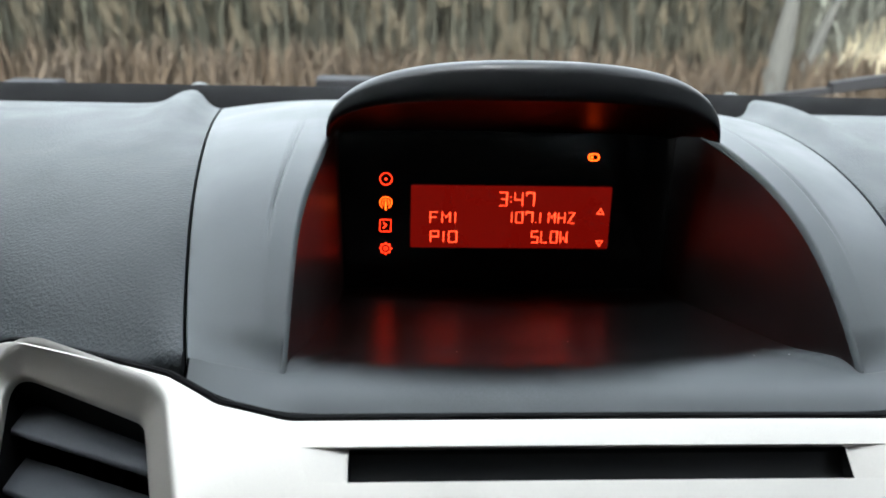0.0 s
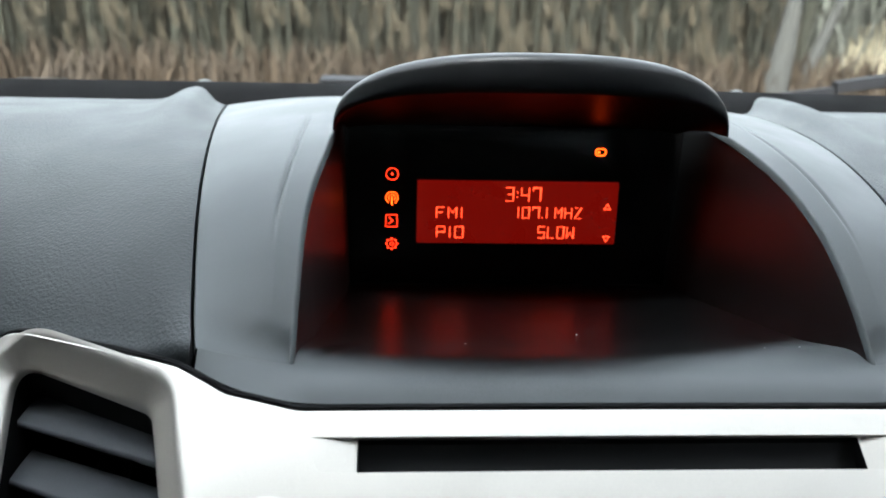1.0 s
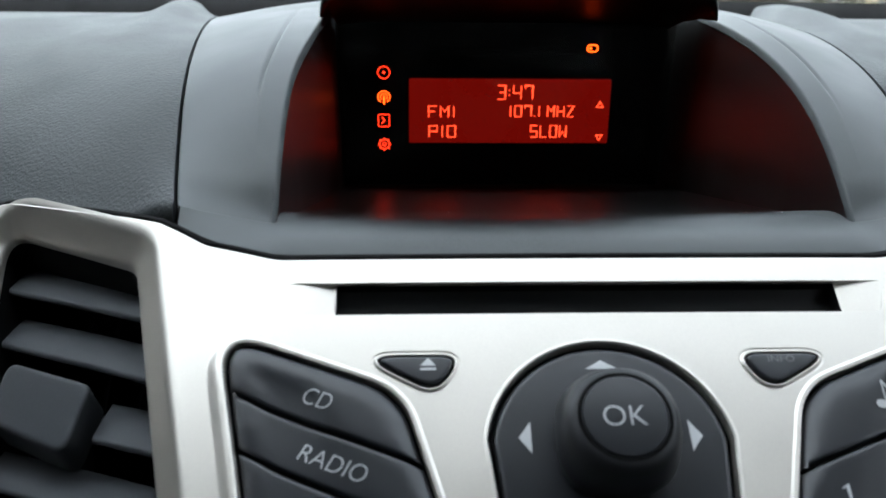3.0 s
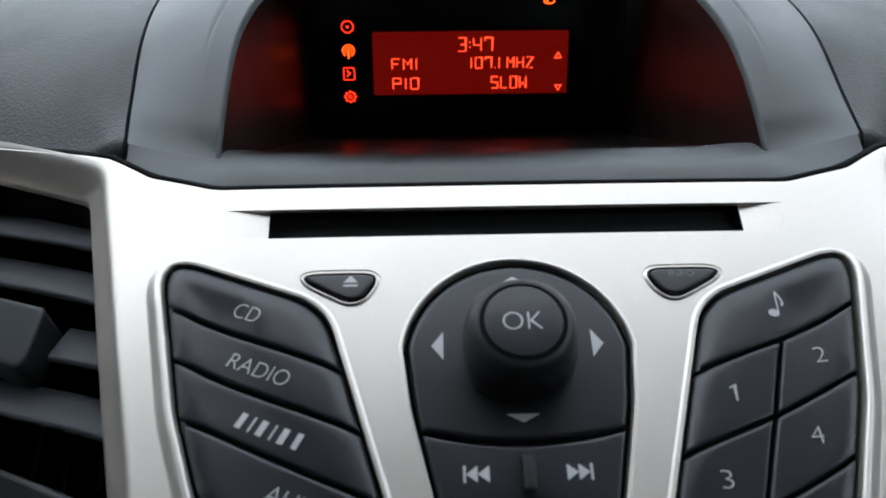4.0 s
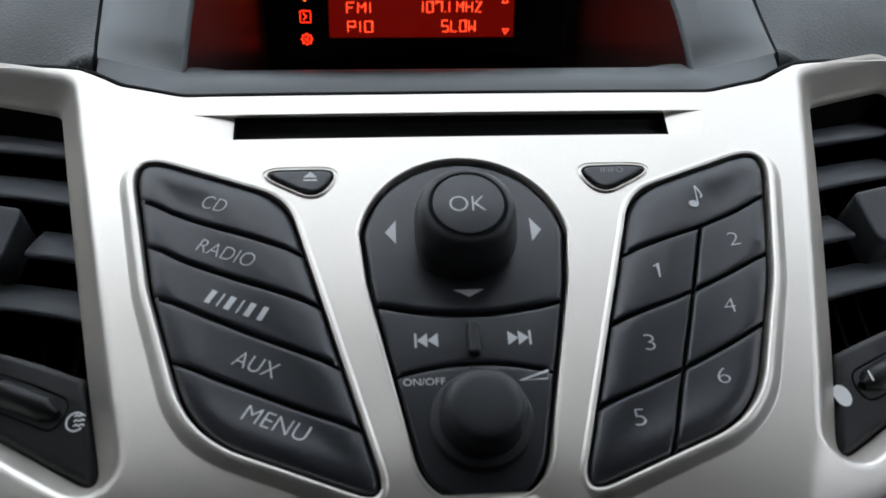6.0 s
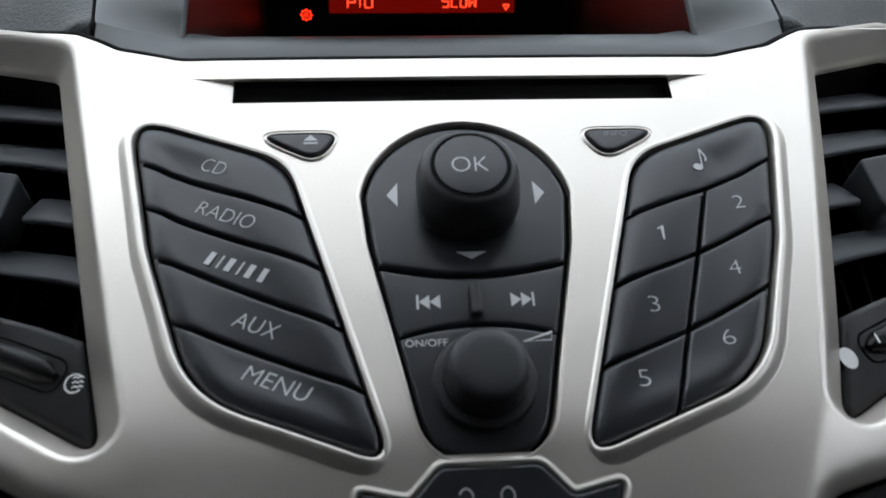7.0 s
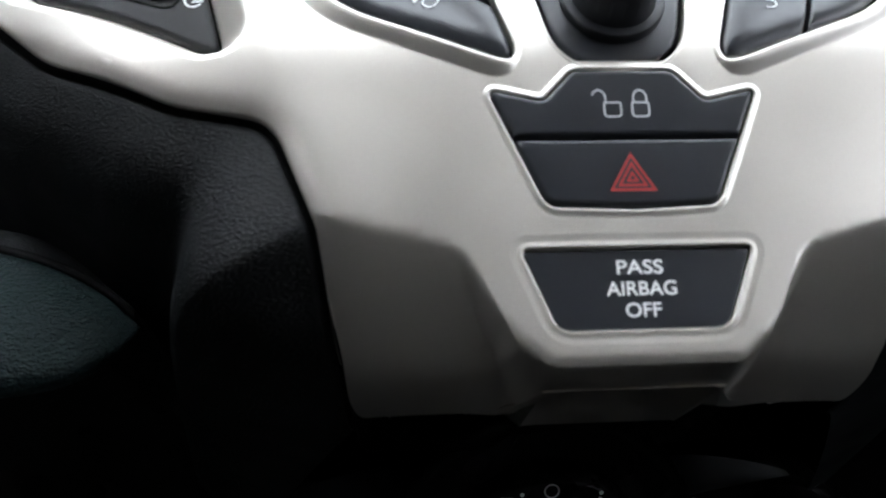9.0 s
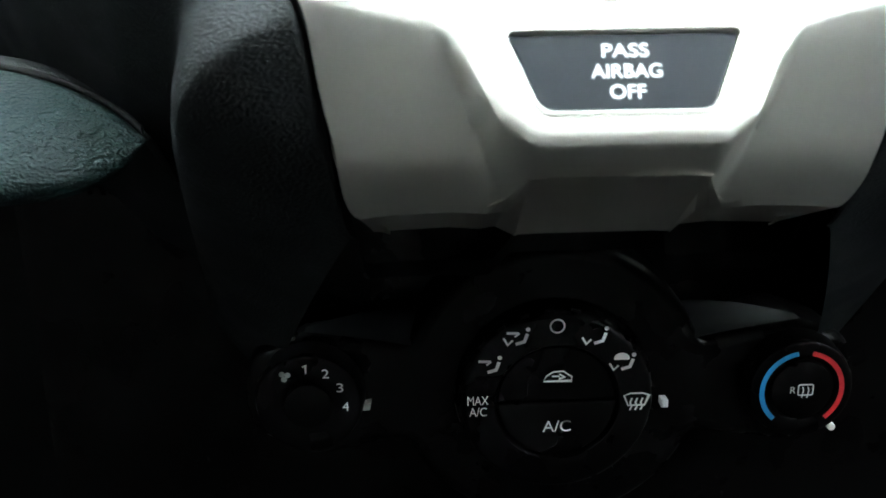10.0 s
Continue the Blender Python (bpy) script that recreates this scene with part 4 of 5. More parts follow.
for text, x, z, w, h in (("3:47", 4.6, 38.0, 16.0, 6.2), ("FM1", -28.7, 29.1, 12.0, 5.0), ("P10", -28.4, 19.9, 12.0, 5.2), ("107.1 MHZ", 17.1, 29.4, 29.6, 5.0), ("SLOW", 20.6, 20.1, 16.4, 5.4)):
    part("readout", segment_text(text, x, z, w, h), LIT, display, "bright red-orange characters", smooth=0)
for tri_pts in ([(42.3, 31.4), (45.3, 31.4), (43.8, 33.9)], [(42.8, 18.4), (45.8, 18.4), (44.3, 16.0)]):
    part("scroll_arrow", stroke(tri_pts, 0.45, YD, True), LIT, display, smooth=0)
YI = 233.6


def icon(name, geo, material, label):
    part(name, geo, material, display, label, smooth=0)


icon("disc_icon", stroke(circle(-55.0, 46.6, 2.7, 24), 0.32, YI, True).join(blob(circle(-55.0, 46.6, 0.55, 12), YI)), ICON, "red disc symbol")
aerial = stroke(arc(-55, 35.6, 2.7, -60, 240, 18), 0.34, YI).join(stroke(arc(-55, 35.6, 1.5, -50, 230, 14), 0.3, YI)).join(stroke([(-55, 36.2), (-55, 32.2)], 0.6, YI))
icon("radio_icon", aerial, AMBER, "amber radio aerial symbol")
book = stroke(rounded([(-57.6, 22.0, 0.5), (-52.6, 22.0, 0.5), (-52.6, 27.6, 0.5), (-57.6, 27.6, 0.5)], 3), 0.28, YI, True).join(stroke([(-56.2, 26.4), (-54.6, 24.9), (-56.2, 23.4)], 0.4, YI))
icon("phone_icon", book, ICON, "red phone book symbol")
gear = stroke(circle(-54.9, 13.8, 2.2, 24), 0.3, YI, True).join(stroke(circle(-54.9, 13.8, 0.8, 16), 0.28, YI, True))
for k in range(8):
    a = math.pi * k / 4
    gear.join(stroke([(-54.9 + 2.2 * math.cos(a), 13.8 + 2.2 * math.sin(a)), (-54.9 + 2.9 * math.cos(a), 13.8 + 2.9 * math.sin(a))], 0.6, YI))
icon("gear_icon", gear, ICON, "red gear symbol")
icon("airbag_lamp", stroke(rounded([(36.5, 56.4, 1.5), (41.1, 56.4, 1.5), (41.1, 59.4, 1.5), (36.5, 59.4, 1.5)]), 0.5, YI, True).join(blob(circle(37.9, 57.9, 0.6, 12), YI)), AMBER, "amber warning symbol")


# ---- dashboard ----
dash = thing("dashboard", (0, 250, 20), UPRIGHT, "grey grained soft plastic dashboard below the windscreen", "dashboard")


def pad_point(s):
    def fn(u, v):
        t = u ** 1.7
        y_far = 62 + 560 * v ** 1.8
        x = seam_x(y_far) + 1.0 + 618 * t
        front = 67.6 + 0.60 * max(0, min(x - 110, 90)) + 0.12 * max(0, x - 200)
        y = front + (430 - front) * v ** 1.6
        x = seam_x(y) + 1.0 + 618 * t
        zf = 34.0 - 0.09 * max(0, min(x - 110, 90))
        out = x - seam_x(y)
        ridge = math.exp(-((out - 19) / 11) ** 2) * ease(y, 150, 350)
        top = cheek_top(max(y, 222)) + 2.2
        z = rise(y, front, zf, top + 7.5 * ridge, 45)
        z -= 1.5 * math.exp(-((y - 298) / 5) ** 2) * min(1, max(0, (x - 222) / 22))
        k = min(1, max(0, out / 15))
        k = k * k * (3 - 2 * k)
        z = cheek_top(y) - 0.2 + (z - cheek_top(y) + 0.2) * k
        if u < 0.005:
            z -= 5.0
        return (s * x, y, z)
    return fn


for s in (-1, 1):
    g = grid(80, 80, pad_point(s))
    rim = [pad_point(s)(i / 80, 0) for i in range(81)]
    g.loft([rim, [(x, y - 2.2, z - 1.2) for x, y, z in rim], [(x, y - 3.4, z - 4.0) for x, y, z in rim], [(x, y + 4, z - 30) for x, y, z in rim]], closed=False)
    part("top_pad", g, PAD, dash, smooth=50)
mid = grid(30, 20, lambda u, v: (-125 + 250 * u, 255 + 90 * v, 62 - 16 * v))
part("rear_pad", mid, PAD, dash)
under = Geo()
under.join(block(-70, 70, 70, 232, -40, -12, 4))
part("inner_frame", under, GAP, dash)
part("screen_foot", grid(40, 12, lambda u, v: (-738 + 1476 * u, 320 + 335 * v, 36 + 34 * min(1, v / 0.12) - 50 * max(0, v - 0.12) - 6 * (2 * u - 1) ** 2)), FRIT, dash, "black trim at the foot of the windscreen")
# added sheet, never seen: keeps light from leaking out below the fascia
part("inner_roof", grid(20, 10, lambda u, v: (-736 + 1472 * u, 150 + 480 * v, -16 + 14 * v)), GAP, dash, "black sheet under the dashboard top that stops stray light")
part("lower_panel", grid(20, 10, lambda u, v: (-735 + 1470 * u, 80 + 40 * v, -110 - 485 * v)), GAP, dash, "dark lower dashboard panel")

# lower trim on both sides of the stack foot
for s in (-1, 1):
    fine = [p for p in FASCIA if p[0] < -60 and -137 < p[1] < -2]

    def flank(u, v):
        i = u * (len(fine) - 1.001)
        a = int(i)
        k = i - a
        p = Vector(fine[a]).lerp(Vector(fine[a + 1]), k)
        d = Vector((-0.86, -0.51)).lerp(Vector((-0.97, -0.22)), ease(-p.y, 80, 130))
        far = 54 * v ** 1.2
        q = p + d * (1.0 + far)
        y = 2.0 + 5.0 * math.exp(-far / 0.6) - 5.5 * math.sin(math.pi * min(1, far / 48)) * ease(-p.y, 60, 100) + bend(q.x, q.y) + fall_back(p.x, max(p.y, -131)) + 0.16 * far
        over = far - 18 - 23 * ease(-p.y, 66, 112)             # past the turned side edge
        below = -132 + 0.37 * (-65 - q.x) - q.y                # past the turned foot
        y += 4.5 * (soft(over, 6) - soft(-40, 6)) + 4.5 * soft(below, 4)
        return (-s * q.x, y, q.y)

    trim = thing("lower_trim", (s * 110, 30, -110), PANEL, "black leather-grained lower dashboard trim beside the centre stack", "dashboard trim", "lower dashboard trims")
    part("skin", grid(60, 40, flank), TRIM, trim)

for s in (-1, 1):
    knee = thing("knee_pad", (s * 180, 70, -110), PANEL, "dark grained plastic knee pad below the dashboard", "knee pad", "knee pads")
    rings, upper = [], []
    for k in range(34):
        d = 190 * (k / 33) ** 1.7
        top, foot = 25 * (1 - math.exp(-d / 24)) + 0.05 * d + 0.15, 17.8 * (1 - math.exp(-d / 10)) + 0.15
        depth = 9 * (1 - math.exp(-d / 14)) + 0.15
        ring = []
        for a in np.linspace(0, 2 * math.pi, 41)[:-1]:
            c, h = math.cos(a), math.sin(a)
            ring.append((s * (117 + d), 62 + 0.02 * d - depth * (abs(c) ** 0.7) * (1 if c > 0 else -0.4), -108.6 + (top if h > 0 else foot) * h))
        rings.append(ring)
        x, y, z = ring[10]
        lift = 11 * ease(d, 0, 40)
        upper.append([(x, y + 1.5, z), (x, y + 1.5, z + 1.5), (x, y + 3.6, z + 3.0 + lift * 0.3), (x, y + 7.5, z + 3.6 + lift * 0.6), (x, y + 15, z + 4 + lift * 0.9), (x, y + 40, z + 4 + lift)])
    strip = [[(x + 0.0, y - 1.2 * math.cos(a), z + 1.6 + 1.5 * math.sin(a)) for a in np.linspace(0, 2 * math.pi, 9)[:-1]] for x, y, z in [r[10] for r in rings[2:]]]
    part("upper_shell", Geo().loft(upper, closed=False), TRIM, knee, "black grained upper edge", smooth=60)
    part("edge_strip", Geo().loft(strip, cap_start=True, cap_end=True), GAP, knee, "black edge strip", smooth=60)
    part("shell", Geo().loft(rings, cap_start=True, cap_end=True), LOBE, knee, smooth=60)

# ---- climate controls ----
climate = thing("climate_panel", (0, 8, -10), CLIMATE, "black climate control panel under the silver fascia", "control panel")
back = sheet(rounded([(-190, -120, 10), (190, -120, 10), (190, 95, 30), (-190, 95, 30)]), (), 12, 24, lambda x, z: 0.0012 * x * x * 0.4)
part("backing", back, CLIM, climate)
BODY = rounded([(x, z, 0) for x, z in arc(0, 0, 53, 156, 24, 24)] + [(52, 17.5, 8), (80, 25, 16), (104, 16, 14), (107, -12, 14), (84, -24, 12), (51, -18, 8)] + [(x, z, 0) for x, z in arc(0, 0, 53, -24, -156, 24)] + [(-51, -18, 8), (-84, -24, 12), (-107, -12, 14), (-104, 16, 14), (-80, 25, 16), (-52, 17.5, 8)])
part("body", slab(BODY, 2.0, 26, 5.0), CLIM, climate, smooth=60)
for s in (-1, 1):   # the wings fall back towards the fascia
    slope = grid(18, 8, lambda u, v: (s * (44 + 40 * u), 2.6 + 14 * v ** 1.3 * (1 - 0.7 * u), 16.6 + 7.4 * u ** 0.8 + 9.0 * v * (1 - u ** 1.6)))
    # lighter plastic than the body: the light on these tops is put into colour
    part("wing_top", slope, VENT, climate, smooth=60)


def dial(name, cx, cz, profile, label):
    ob = thing(name, (cx, 0, cz), CLIMATE, label, "rotary dial", "climate dials")
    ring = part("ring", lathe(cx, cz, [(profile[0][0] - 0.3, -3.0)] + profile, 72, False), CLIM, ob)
    return ob, ring


YC = -8.1
air, ring = dial("airflow_dial", 0, 0, [(20.8, -7.4), (21.2, -8.0), (30.4, -8.0), (31.6, -7.4), (32.6, -5.5), (33.2, -2), (34.2, 2.5)], "large black airflow dial with white symbols")
for k in range(24):
    a = radians(15 * k + 5)
    part("grip", Geo().loft([[(r * math.cos(a + d), y, r * math.sin(a + d)) for r, d in ((31.5, -0.045), (33.4, -0.045), (33.4, 0.045), (31.5, 0.045))] for y in (-6.4, -0.5)], cap_start=True, cap_end=True), CLIM, ring, smooth=0)
disc = rounded([(x, z, 0) for x, z in circle(0, 0, 20.2, 48)])
for up in (True, False):
    half = cut(disc, (lambda x: 0.35) if up else (lambda x: -0.35), up)
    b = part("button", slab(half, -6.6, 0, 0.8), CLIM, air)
    if up:
        car = stroke([(-4.6, 7.6), (-3.6, 9.6), (-1.4, 11.0), (2.0, 11.2), (3.8, 9.8), (4.8, 9.2), (4.8, 7.6)], 0.5, -6.7, True).join(stroke([(-1.8, 9.4), (0.6, 9.4), (0.6, 8.4), (2.4, 9.0), (0.6, 10.2)], 0.5, -6.7))
        part("marking", car, WHITE, b, smooth=0)
    else:
        part("marking", words("A/C", 0.2, -9.2, 9.6, 4.2, -6.7), WHITE, b, smooth=0)
part("marking", stroke(circle(-0.6, 28.0, 2.3, 24), 0.55, YC, True), WHITE, ring, smooth=0)
part("marking", words("MAX", -26.6, 1.9, 7.0, 3.2, YC).join(words("A/C", -26.6, -2.3, 5.8, 3.2, YC)), WHITE, ring, smooth=0)


def sitter(cx, cz, feet, face, screen):
    g = stroke([(cx - 0.6, cz - 2.4), (cx + 2.2, cz - 1.6), (cx + 3.2, cz + 1.2)], 1.1, YC).join(blob(circle(cx + 3.4, cz + 2.7, 0.75, 12), YC))
    if feet:
        g.join(stroke([(cx - 4.6, cz - 0.2), (cx - 3.2, cz - 2.6), (cx - 1.6, cz - 1.0)], 0.7, YC))
    if face:
        g.join(stroke([(cx - 3.6, cz + 1.6), (cx + 0.4, cz + 1.4)], 0.9, YC)).join(stroke([(cx - 1.0, cz + 0.2), (cx + 0.6, cz + 1.4)], 0.6, YC))
    if screen:
        g.join(blob(cut(circle(cx - 0.6, cz + 1.6, 2.6, 20, 1.9), lambda x: cz + 1.0, True), YC))
    part("marking", g, WHITE, ring, smooth=0)


sitter(-22.8, 14.6, False, True, False)
sitter(-13.6, 24.4, True, True, False)
sitter(12.2, 24.0, True, False, False)
sitter(21.6, 14.4, True, False, True)
glass = stroke([(22.4, 2.2), (24.5, 3.0), (28.7, 3.0), (30.8, 2.2), (29.4, -1.4), (23.8, -1.4)], 0.55, YC, True)
for x in (24.8, 26.6, 28.4):
    glass.join(stroke([(x - 0.3, -3.2), (x + 0.3, -1.8), (x - 0.3, -0.4), (x + 0.3, 1.2)], 0.6, YC))
part("marking", glass, WHITE, ring, smooth=0)
part("pointer", slab(rounded([(37.0, -6.0, 0.3), (39.4, -6.0, 0.3), (39.4, -3.2, 0.3), (37.0, -3.2, 0.3)], 2), -2.0, 2.2, 0.25), WHITE, air)

fan, ring = dial("fan_dial", -82.8, 2, [(8.0, -7.2), (8.6, -7.6), (16.0, -7.6), (17.2, -7.0), (18.0, -4.5), (18.6, 2.5)], "round black fan speed dial with white figures")
part("hub", lathe(-82.8, 2, [(7.0, -9.4), (7.8, -9.0), (8.2, -7.0), (8.2, 0)]), CLIM, fan)
YC = -7.7
for ch, x, z in (("1", -83.3, 14.9), ("2", -76.7, 13.2), ("3", -72.2, 8.0), ("4", -70.6, 1.1)):
    part("marking", stroke([(x - 0.8, z + 0.9), (x + 0.2, z + 1.6), (x + 0.2, z - 1.6)], 0.45, YC) if ch == "1" else words(ch, x, z, 2.2, 3.2, YC), WHITE, ring, smooth=0)
petals = Geo()
for k in range(3):
    a = radians(120 * k + 20)
    petals.join(blob(circle(-90.1 + 1.1 * math.cos(a), 12.7 + 1.1 * math.sin(a), 1.0, 12), YC))
part("marking", petals, DIM, ring, smooth=0)
part("pointer", slab(dense([(-66.8, -3.8), (-63.0, -3.6), (-62.4, -1.0), (-64.6, -1.6), (-66.8, -2.3)], 4), -2.0, 2.2, 0.15), WHITE, fan)

temp, ring = dial("temperature_dial", 82.8, 2, [(11.0, -7.2), (11.6, -7.6), (16.4, -7.6), (17.4, -7.0), (18.0, -4.5), (18.6, 2.5)], "black temperature dial with blue and red arcs")
part("cold_arc", stroke(arc(82.8, 2, 13.6, 100, 230, 20), 1.7, YC), COLD, ring, "blue arc", smooth=0)
part("hot_arc", stroke(arc(82.8, 2, 13.6, 80, -50, 20), 1.7, YC), HOT, ring, "red arc", smooth=0)
hub = part("rear_heat_button", lathe(82.8, 2, [(9.6, -8.0), (10.4, -7.6), (10.6, -6.6), (10.6, 0)]), CLIM, temp)
rear = stroke(rounded([(81.4, 0.4, 0.6), (86.4, 0.4, 0.6), (86.4, 4.2, 0.6), (81.4, 4.2, 0.6)], 3), 0.45, -8.08, True).join(stroke([(82.8, -0.6), (83.2, 2.2), (82.8, 3.4)], 0.4, -8.08)).join(stroke([(84.6, -0.6), (85.0, 2.2), (84.6, 3.4)], 0.4, -8.08))
rear.join(words("R", 79.6, 2.3, 1.8, 2.4, -8.08))
part("marking", rear, WHITE, hub, smooth=0)
part("pointer", slab(circle(97.6, -15.6, 1.4, 12), -2.0, 2.2, 0.25), WHITE, temp)


# ---- car shell (metres in the level frame, so that 0, 0, 0 is on the fascia) ----
def wall(name, pts, label, material, thick=30.0):
    """A closing wall from four corners in mm, with thickness."""
    a, b, c = Vector(pts[0]), Vector(pts[1]), Vector(pts[2])
    n = (b - a).cross(c - a).normalized() * thick
    ob = thing(name, pts[0], UPRIGHT, label, "car body", kind="structure")
    part("skin", Geo().loft([pts, [tuple(Vector(p) + n) for p in pts]], cap_start=True, cap_end=True), material, ob, smooth=0)
    return ob


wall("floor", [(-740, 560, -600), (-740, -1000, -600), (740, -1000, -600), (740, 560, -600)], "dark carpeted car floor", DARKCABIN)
wall("ceiling", [(-742, -30, 540), (660, -30, 540), (660, -1000, 560), (-742, -1000, 560)], "pale cream cloth headlining", CABIN)
for s, nm in ((-1, "wall_west"), (1, "wall_east")):
    # unseen walls, their height set for the light; the west one covers its window
    top = 545 if s < 0 else 315
    p = [(s * 740, 620, -600), (s * 740, -1000, -600), (s * 740, -1000, top), (s * 740, 620, 390)]
    wall(nm, p if s < 0 else p[::-1], "grey cloth side wall, out of view, raised to hold back light", SEATCLOTH)
    q = [(s * 735, 700, 50), (s * 735, 620, 50), (s * 650, -130, 545), (s * 650, -50, 545)]
    wall("trim_pillar_" + nm[5:], q if s < 0 else q[::-1], "grey windscreen pillar trim", CABIN, 40)
    # pillar widened out of view to cut light from the rear side window
    q = [(s * 735, -480, 50), (s * 735, -1000, 50), (s * 650, -1000, 565), (s * 650, -540, 565)]
    wall("trim_post_" + nm[5:], q if s < 0 else q[::-1], "wide dark side panel, out of view, that narrows the side window", DARKCABIN, 40)
# unseen block left of the stack, added to cut the windscreen light there
light_block = thing("trim_light_block", (-460, 100, 0), UPRIGHT, "plain dark block, out of view, that keeps light off the left", "dashboard", kind="structure")
part("skin", block(-640, -300, 30, 230, 30, 150, 30), DARKCABIN, light_block, smooth=60)
wall("wall_south", [(-740, -960, -600), (740, -960, -600), (740, -960, 580), (-740, -960, 580)], "grey cloth-covered wall behind the front seats", SEATCLOTH)
wall("wall_north", [(-740, 600, -600), (740, 600, -600), (740, 640, 8), (-740, 640, 8)], "black bulkhead behind the dashboard", GAP)

screen = thing("window_1", (0, 600, 250), UPRIGHT, "clear curved windscreen glass", "windscreen", kind="structure")


def shield(off):
    def fn(u, v):
        x = -690 + 1380 * u
        w = x * (1 - 0.11 * v)
        return (w, 790 - 160 * (x / 690) ** 2 * (1 - 0.6 * v) - 850 * v + off * 0.5, 542 * v + off)
    return fn


g = grid(24, 12, shield(0))
g.join(grid(24, 12, shield(4.5)))
rims = []
for off in (0, 4.5):
    f = shield(off)
    rims.append([f(i / 24, 0) for i in range(24)] + [f(1, j / 12) for j in range(12)] + [f(1 - i / 24, 1) for i in range(24)] + [f(0, 1 - j / 12) for j in range(12)])
g.loft(rims)
pane = part("pane", g, GLASS, screen)
pane.visible_shadow = False
foot = [shield(0)(i / 24, 0) for i in range(25)]
part("lower_seal", Geo().loft([[(x, y + a, z + b) for x, y, z in foot] for a, b in ((-2, -5), (-3, 3), (-4.5, 6), (0, 8), (6, 6), (7, -5))], closed=False), RUBBER, screen, "black rubber seal", smooth=50)

# ---- bonnet, scuttle and wipers ----
bonnet = thing("car_bonnet", (0, 1100, 0), UPRIGHT, "silver painted car bonnet beyond the windscreen", "car bonnet")


def sheet_metal(u, v):
    x = -700 + 1400 * u
    y = 860 + 950 * v - 150 * (x / 700) ** 2 * (1 - v)
    z = 3 - 330 * v ** 1.1 - 50 * (x / 700) ** 2 + 3.0 * math.exp(-((abs(x) - 420) / 60) ** 2)
    return (x, y, z)


g = grid(40, 24, sheet_metal)
rim = [sheet_metal(i / 40, 0) for i in range(41)]
g.loft([rim, [(x, y - 3, z - 1.5) for x, y, z in rim], [(x, y - 2, z - 5) for x, y, z in rim]], closed=False)
part("skin", g, PAINT, bonnet)
scuttle = thing("scuttle_panel", (0, 800, -10), UPRIGHT, "black plastic scuttle panel below the windscreen", "scuttle panel")
part("grille", grid(40, 6, lambda u, v: (-700 + 1400 * u, 640 + 230 * v - 150 * (2 * u - 1) ** 2, -4 - 14 * v - 30 * (2 * u - 1) ** 2)), GAP, scuttle)
for x, w in ((-440, 60), (-97, 70)):
    jet = thing("washer_jet", (x, 870, 0), UPRIGHT, "small black washer jet on the bonnet edge", "washer jet", "washer jets")
    part("body", block(x - w / 2, x + w / 2, 846, 884, -12, 2 if x < -200 else 12, 4), RUBBER, jet)


def wiper(x0, x1, y0, y1, z0, z1):
    ob = thing("windscreen_wiper", (x0, y0, z0), UPRIGHT, "black windscreen wiper at rest on the glass", "wiper", "wipers")
    for name, w, lift, a, b in (("arm", 8, 9, 0, 0.8), ("blade", 5, 4, 0.1, 1.0)):
        rings = []
        for k in range(9):
            t = a + (b - a) * k / 8
            c = Vector((x0 + (x1 - x0) * t, y0 + (y1 - y0) * t, z0 + (z1 - z0) * t + lift * math.sin(math.pi * min(1, t * 0.8 + 0.15))))
            rings.append([(c.x, c.y + p * w, c.z + q * w) for p, q in ((-1, -0.7), (-0.7, 0.6), (0.7, 0.6), (1, -0.7))])
        part(name, Geo().loft(rings, cap_start=True, cap_end=True), RUBBER, ob)


wiper(640, 335, 690, 752, 58, 14)
wiper(-120, -560, 790, 690, -16, -8)

# ---- outside (metres) ----
OUT = pose(0, 0, 0)
land = bpy.data.meshes.new("ground")
bm = bmesh.new()
ring_prev = None
for r in (0.0, 3, 6, 9, 12, 18, 30, 60, 120, 400, 1500):
    ring_now = []
    for k in range(36):
        a = 2 * math.pi * k / 36
        x, y = r * math.cos(a), r * math.sin(a)
        ring_now.append(bm.verts.new((x, y, 0.08 * noise.noise(Vector((x * 0.3, y * 0.3, 0))) if r > 4 else 0)))
    if ring_prev:
        for k in range(36):
            bm.faces.new((ring_prev[k], ring_prev[(k + 1) % 36], ring_now[(k + 1) % 36], ring_now[k]))
    ring_prev = ring_now
bmesh.ops.remove_doubles(bm, verts=bm.verts, dist=1e-4)
bm.to_mesh(land)
bm.free()
land.materials.append(EARTH)
tagged(new("ground", land), "brown leaf-littered earth", "ground", kind="structure")

rng = random.Random(7)


def blades(name, count, x0, x1, y0, y1, low, high, width, material, label, lean=0.16):
    verts, faces = [], []
    for _ in range(count):
        x, y, h = rng.uniform(x0, x1), rng.uniform(y0, y1), rng.uniform(low, high)
        w, a = width * rng.uniform(0.5, 1.5), rng.uniform(0, math.pi)
        dx, dy = rng.gauss(0, lean) * h, rng.gauss(0, lean) * h
        ux, uy = math.cos(a) * w, math.sin(a) * w
        k = len(verts)
        for t, s in ((0, 1), (0.45, 0.9), (0.8, 0.7), (1, 0.08)):
            bx, by, bz = x + dx * t * t, y + dy * t * t, h * t - 0.1
            verts += [(bx - ux * s, by - uy * s, bz), (bx + ux * s, by + uy * s, bz)]
        faces += [(k + 2 * i, k + 2 * i + 1, k + 2 * i + 3, k + 2 * i + 2) for i in range(3)]
    me = bpy.data.meshes.new(name)
    me.from_pydata(verts, [], faces)
    me.materials.append(material)
    return tagged(new(name, me), label, "vegetation", kind="stuff")


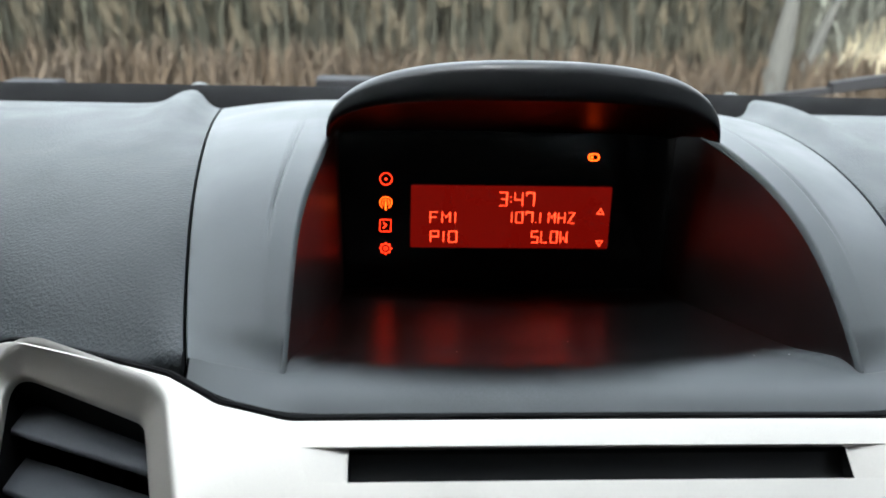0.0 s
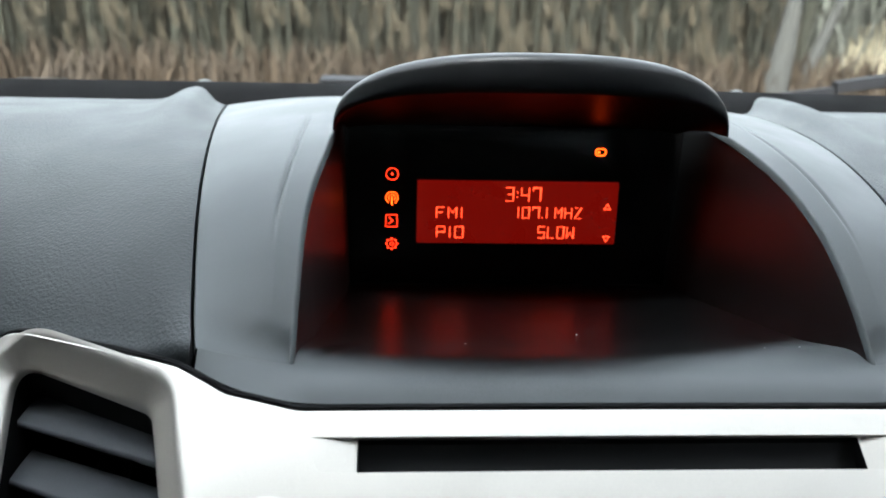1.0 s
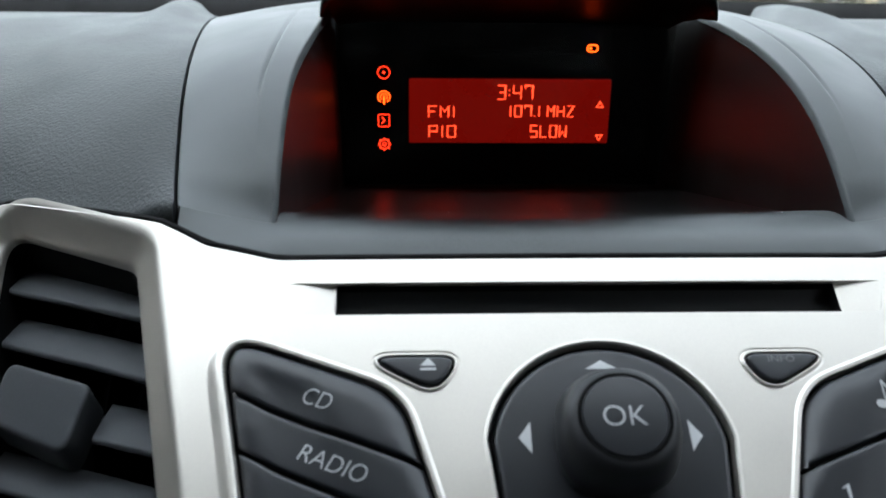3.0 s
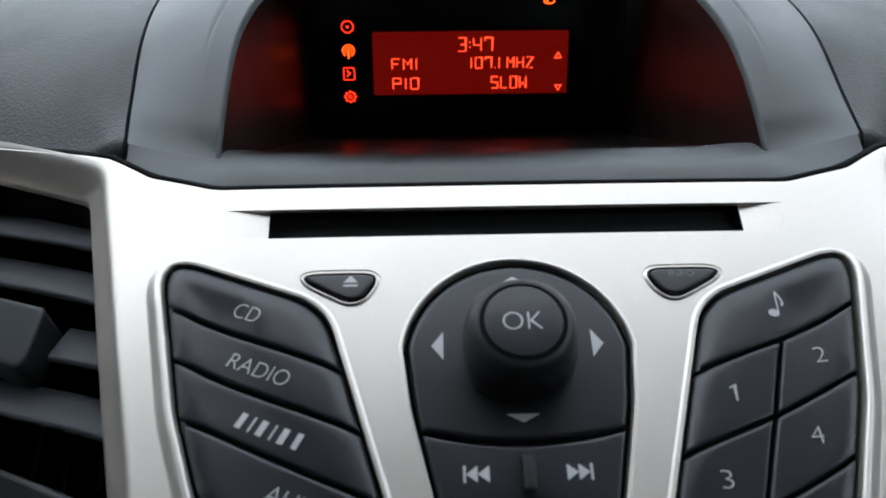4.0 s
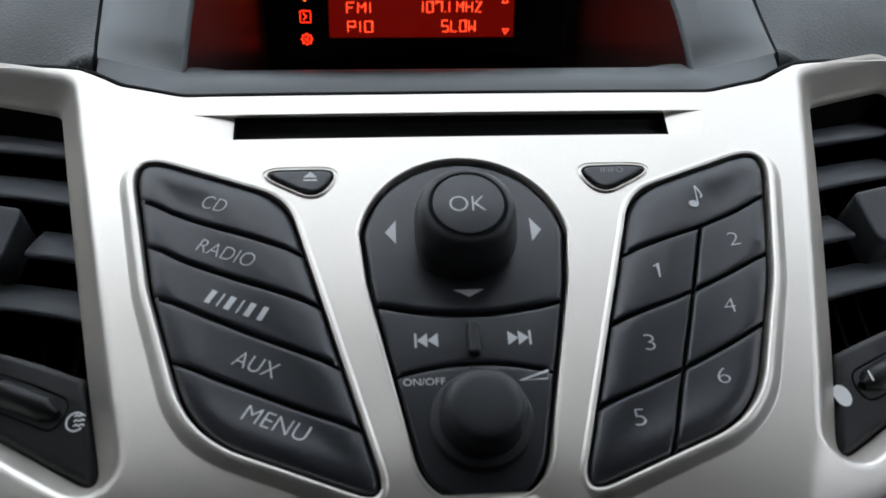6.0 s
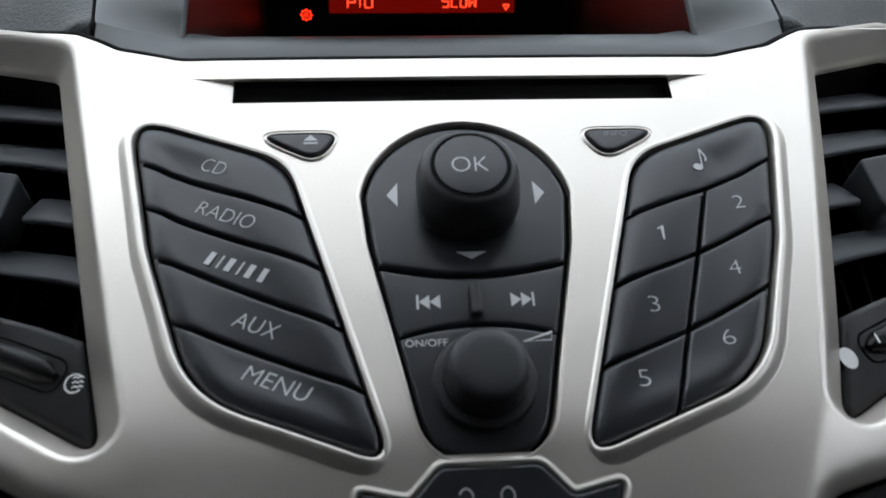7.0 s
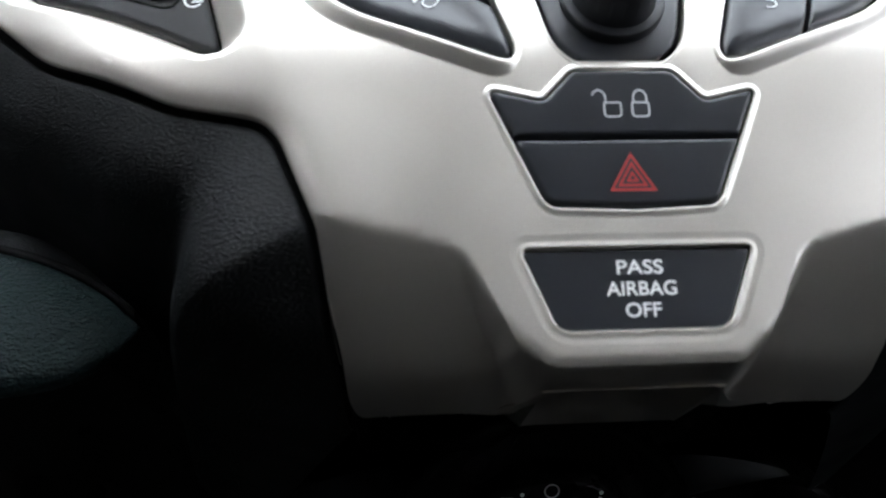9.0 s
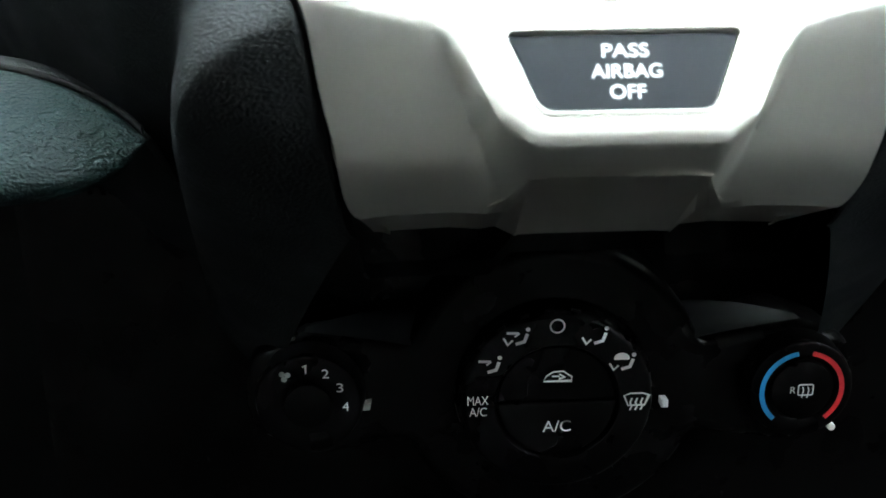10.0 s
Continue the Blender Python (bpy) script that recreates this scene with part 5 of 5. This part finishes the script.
blades("dry_reeds", 20000, -7, 3.0, 7.4, 9.4, 0.9, 2.2, 0.006, REED, "dense tall dry brown reeds", 0.12)
blades("reed_tufts", 3000, -7, 3.0, 7.4, 8.9, 0.6, 1.8, 0.009, REED, "broad drooping dry reed leaves", 0.13)
blades("rusty_grass", 6000, -7, 4.0, 6.5, 7.6, 0.15, 0.5, 0.012, RUST, "short rusty brown grass before the reeds", 0.25)
blades("olive_stalks", 12000, -7, 3.4, 7.2, 9.6, 0.8, 2.4, 0.008, OLIVE, "olive-grey stalks between the reeds", 0.14)
blades("grey_scrub", 3600, 2.6, 9.0, 8.0, 12.0, 0.6, 3.0, 0.012, TWIG, "grey-green scrub twigs", 0.35)


def plumes(name, count, x0, x1, y0, y1, material, label):
    """Drooping seed heads: each a loose teardrop of many narrow leaves that lean together."""
    verts, faces = [], []
    for _ in range(count):
        x, y, z = rng.uniform(x0, x1), rng.uniform(y0, y1), rng.uniform(0.05, 1.5)
        size, lean = rng.uniform(0.14, 0.38), rng.gauss(-0.2, 0.16)
        for _ in range(16):
            a, off = rng.uniform(0, math.pi), rng.gauss(0, 0.016)
            h, w = size * rng.uniform(0.6, 1.0), rng.uniform(0.002, 0.005)
            ux, uy, dy = math.cos(a) * w, math.sin(a) * w, rng.gauss(0, 0.03)
            bend_out = rng.gauss(0, 0.05)
            k = len(verts)
            for t, s in ((0, 0.2), (0.25, 1.0), (0.6, 0.8), (1, 0.06)):
                bx = x + off * (1 - 0.6 * t) + lean * h * t + bend_out * t * (1 - t) * size * 4
                verts += [(bx - ux * s, y + dy * t - uy * s, z + h * t), (bx + ux * s, y + dy * t + uy * s, z + h * t)]
            faces += [(k + 2 * i, k + 2 * i + 1, k + 2 * i + 3, k + 2 * i + 2) for i in range(3)]
    me = bpy.data.meshes.new(name)
    me.from_pydata(verts, [], faces)
    me.materials.append(material)
    return tagged(new(name, me), label, "vegetation", kind="stuff")


plumes("reed_plumes", 1500, -7, 3.2, 6.9, 7.8, PLUME, "drooping tan seed plumes of the reeds")
mound = thing("sandy_bank", (5200, 8600, 0), OUT, "pale sandy bank beside the reeds", "bank")
part("skin", grid(30, 20, lambda u, v: (3900 + 3600 * u, 7600 + 2600 * v, -60 + 700 * math.sin(math.pi * u) ** 0.7 * math.sin(math.pi * v) + 60 * noise.noise(Vector((u * 7, v * 5, 2))))), SAND, mound)


def bank(u, v):
    x = -30 + 60 * u
    return (x * 1000, (9.9 + 2.5 * v + 0.5 * noise.noise(Vector((x * 0.8, v * 3, 1)))) * 1000, (2.6 * math.sin(math.pi * 0.5 * min(1, v * 1.6)) + 0.25 * noise.noise(Vector((x * 1.7, v * 5, 4)))) * 1000)


hill = thing("backdrop", (0, 10000, 0), OUT, "bank of brown undergrowth behind the reeds", "undergrowth", kind="structure")
part("skin", grid(120, 16, bank), BANK, hill)


def sapling(x, y, h, lean, seed, girth):
    r = random.Random(seed)
    ob = thing("bare_sapling", (x * 1000, y * 1000, 0), OUT, "pale leafless sapling at the edge of the reeds", "tree", "bare saplings")

    def limb(p, d, length, rad, depth, geo):
        rings, q, n = [], Vector(p), 6
        u = d.orthogonal().normalized()
        w = d.cross(u).normalized()
        for k in range(n + 1):
            t = k / n
            rr = rad * (1 - 0.7 * t)
            rings.append([tuple((q + (u * math.cos(a) + w * math.sin(a)) * rr) * 1000) for a in (0, 1.26, 2.51, 3.77, 5.03)])
            q = q + d * (length / n) + Vector((r.gauss(0, 0.02), r.gauss(0, 0.02), 0.01)) * length
            if depth and k in (2, 3, 4, 5):
                e = (d + Vector((r.gauss(0, 0.6), r.gauss(0, 0.6), r.uniform(0, 0.4)))).normalized()
                limb(q, e, length * r.uniform(0.4, 0.6), rr * 0.6, depth - 1, geo)
        geo.loft(rings, cap_start=True, cap_end=True)

    trunk, crown = Geo(), Geo()
    d = Vector((lean, 0, 1)).normalized()
    foot = [[tuple((Vector((x, y, -0.05)) + d * z + Vector((math.cos(a), math.sin(a), 0)) * rr) * 1000) for a in np.linspace(0, 6.283, 11)[:-1]] for z, rr in ((0, 0.2 * girth), (0.45, 0.17 * girth), (0.7, 0.13 * girth), (0.9, 0.085 * girth), (1.1, 0.05 * girth), (1.3, 0.034 * girth), (1.5, 0.026 * girth))]
    trunk.loft(foot, cap_start=True)
    limb(Vector((x, y, -0.05)) + d * 1.48, d, h - 1.48, 0.026 * girth, 0, trunk)
    for k in range(7):
        t = 0.25 + 0.1 * k
        limb(Vector((x, y, 0)) + d * h * t, (d + Vector((r.gauss(0, 0.5), r.gauss(0, 0.5), 0.2))).normalized(), h * 0.4, 0.022, 2, crown)
    part("trunk", trunk, BARK, ob)
    part("crown", crown, BARK, ob)


sapling(2.86, 6.6, 3.0, 0.1, 3, 0.5)
sapling(3.15, 6.9, 3.2, 0.35, 5, 0.3)
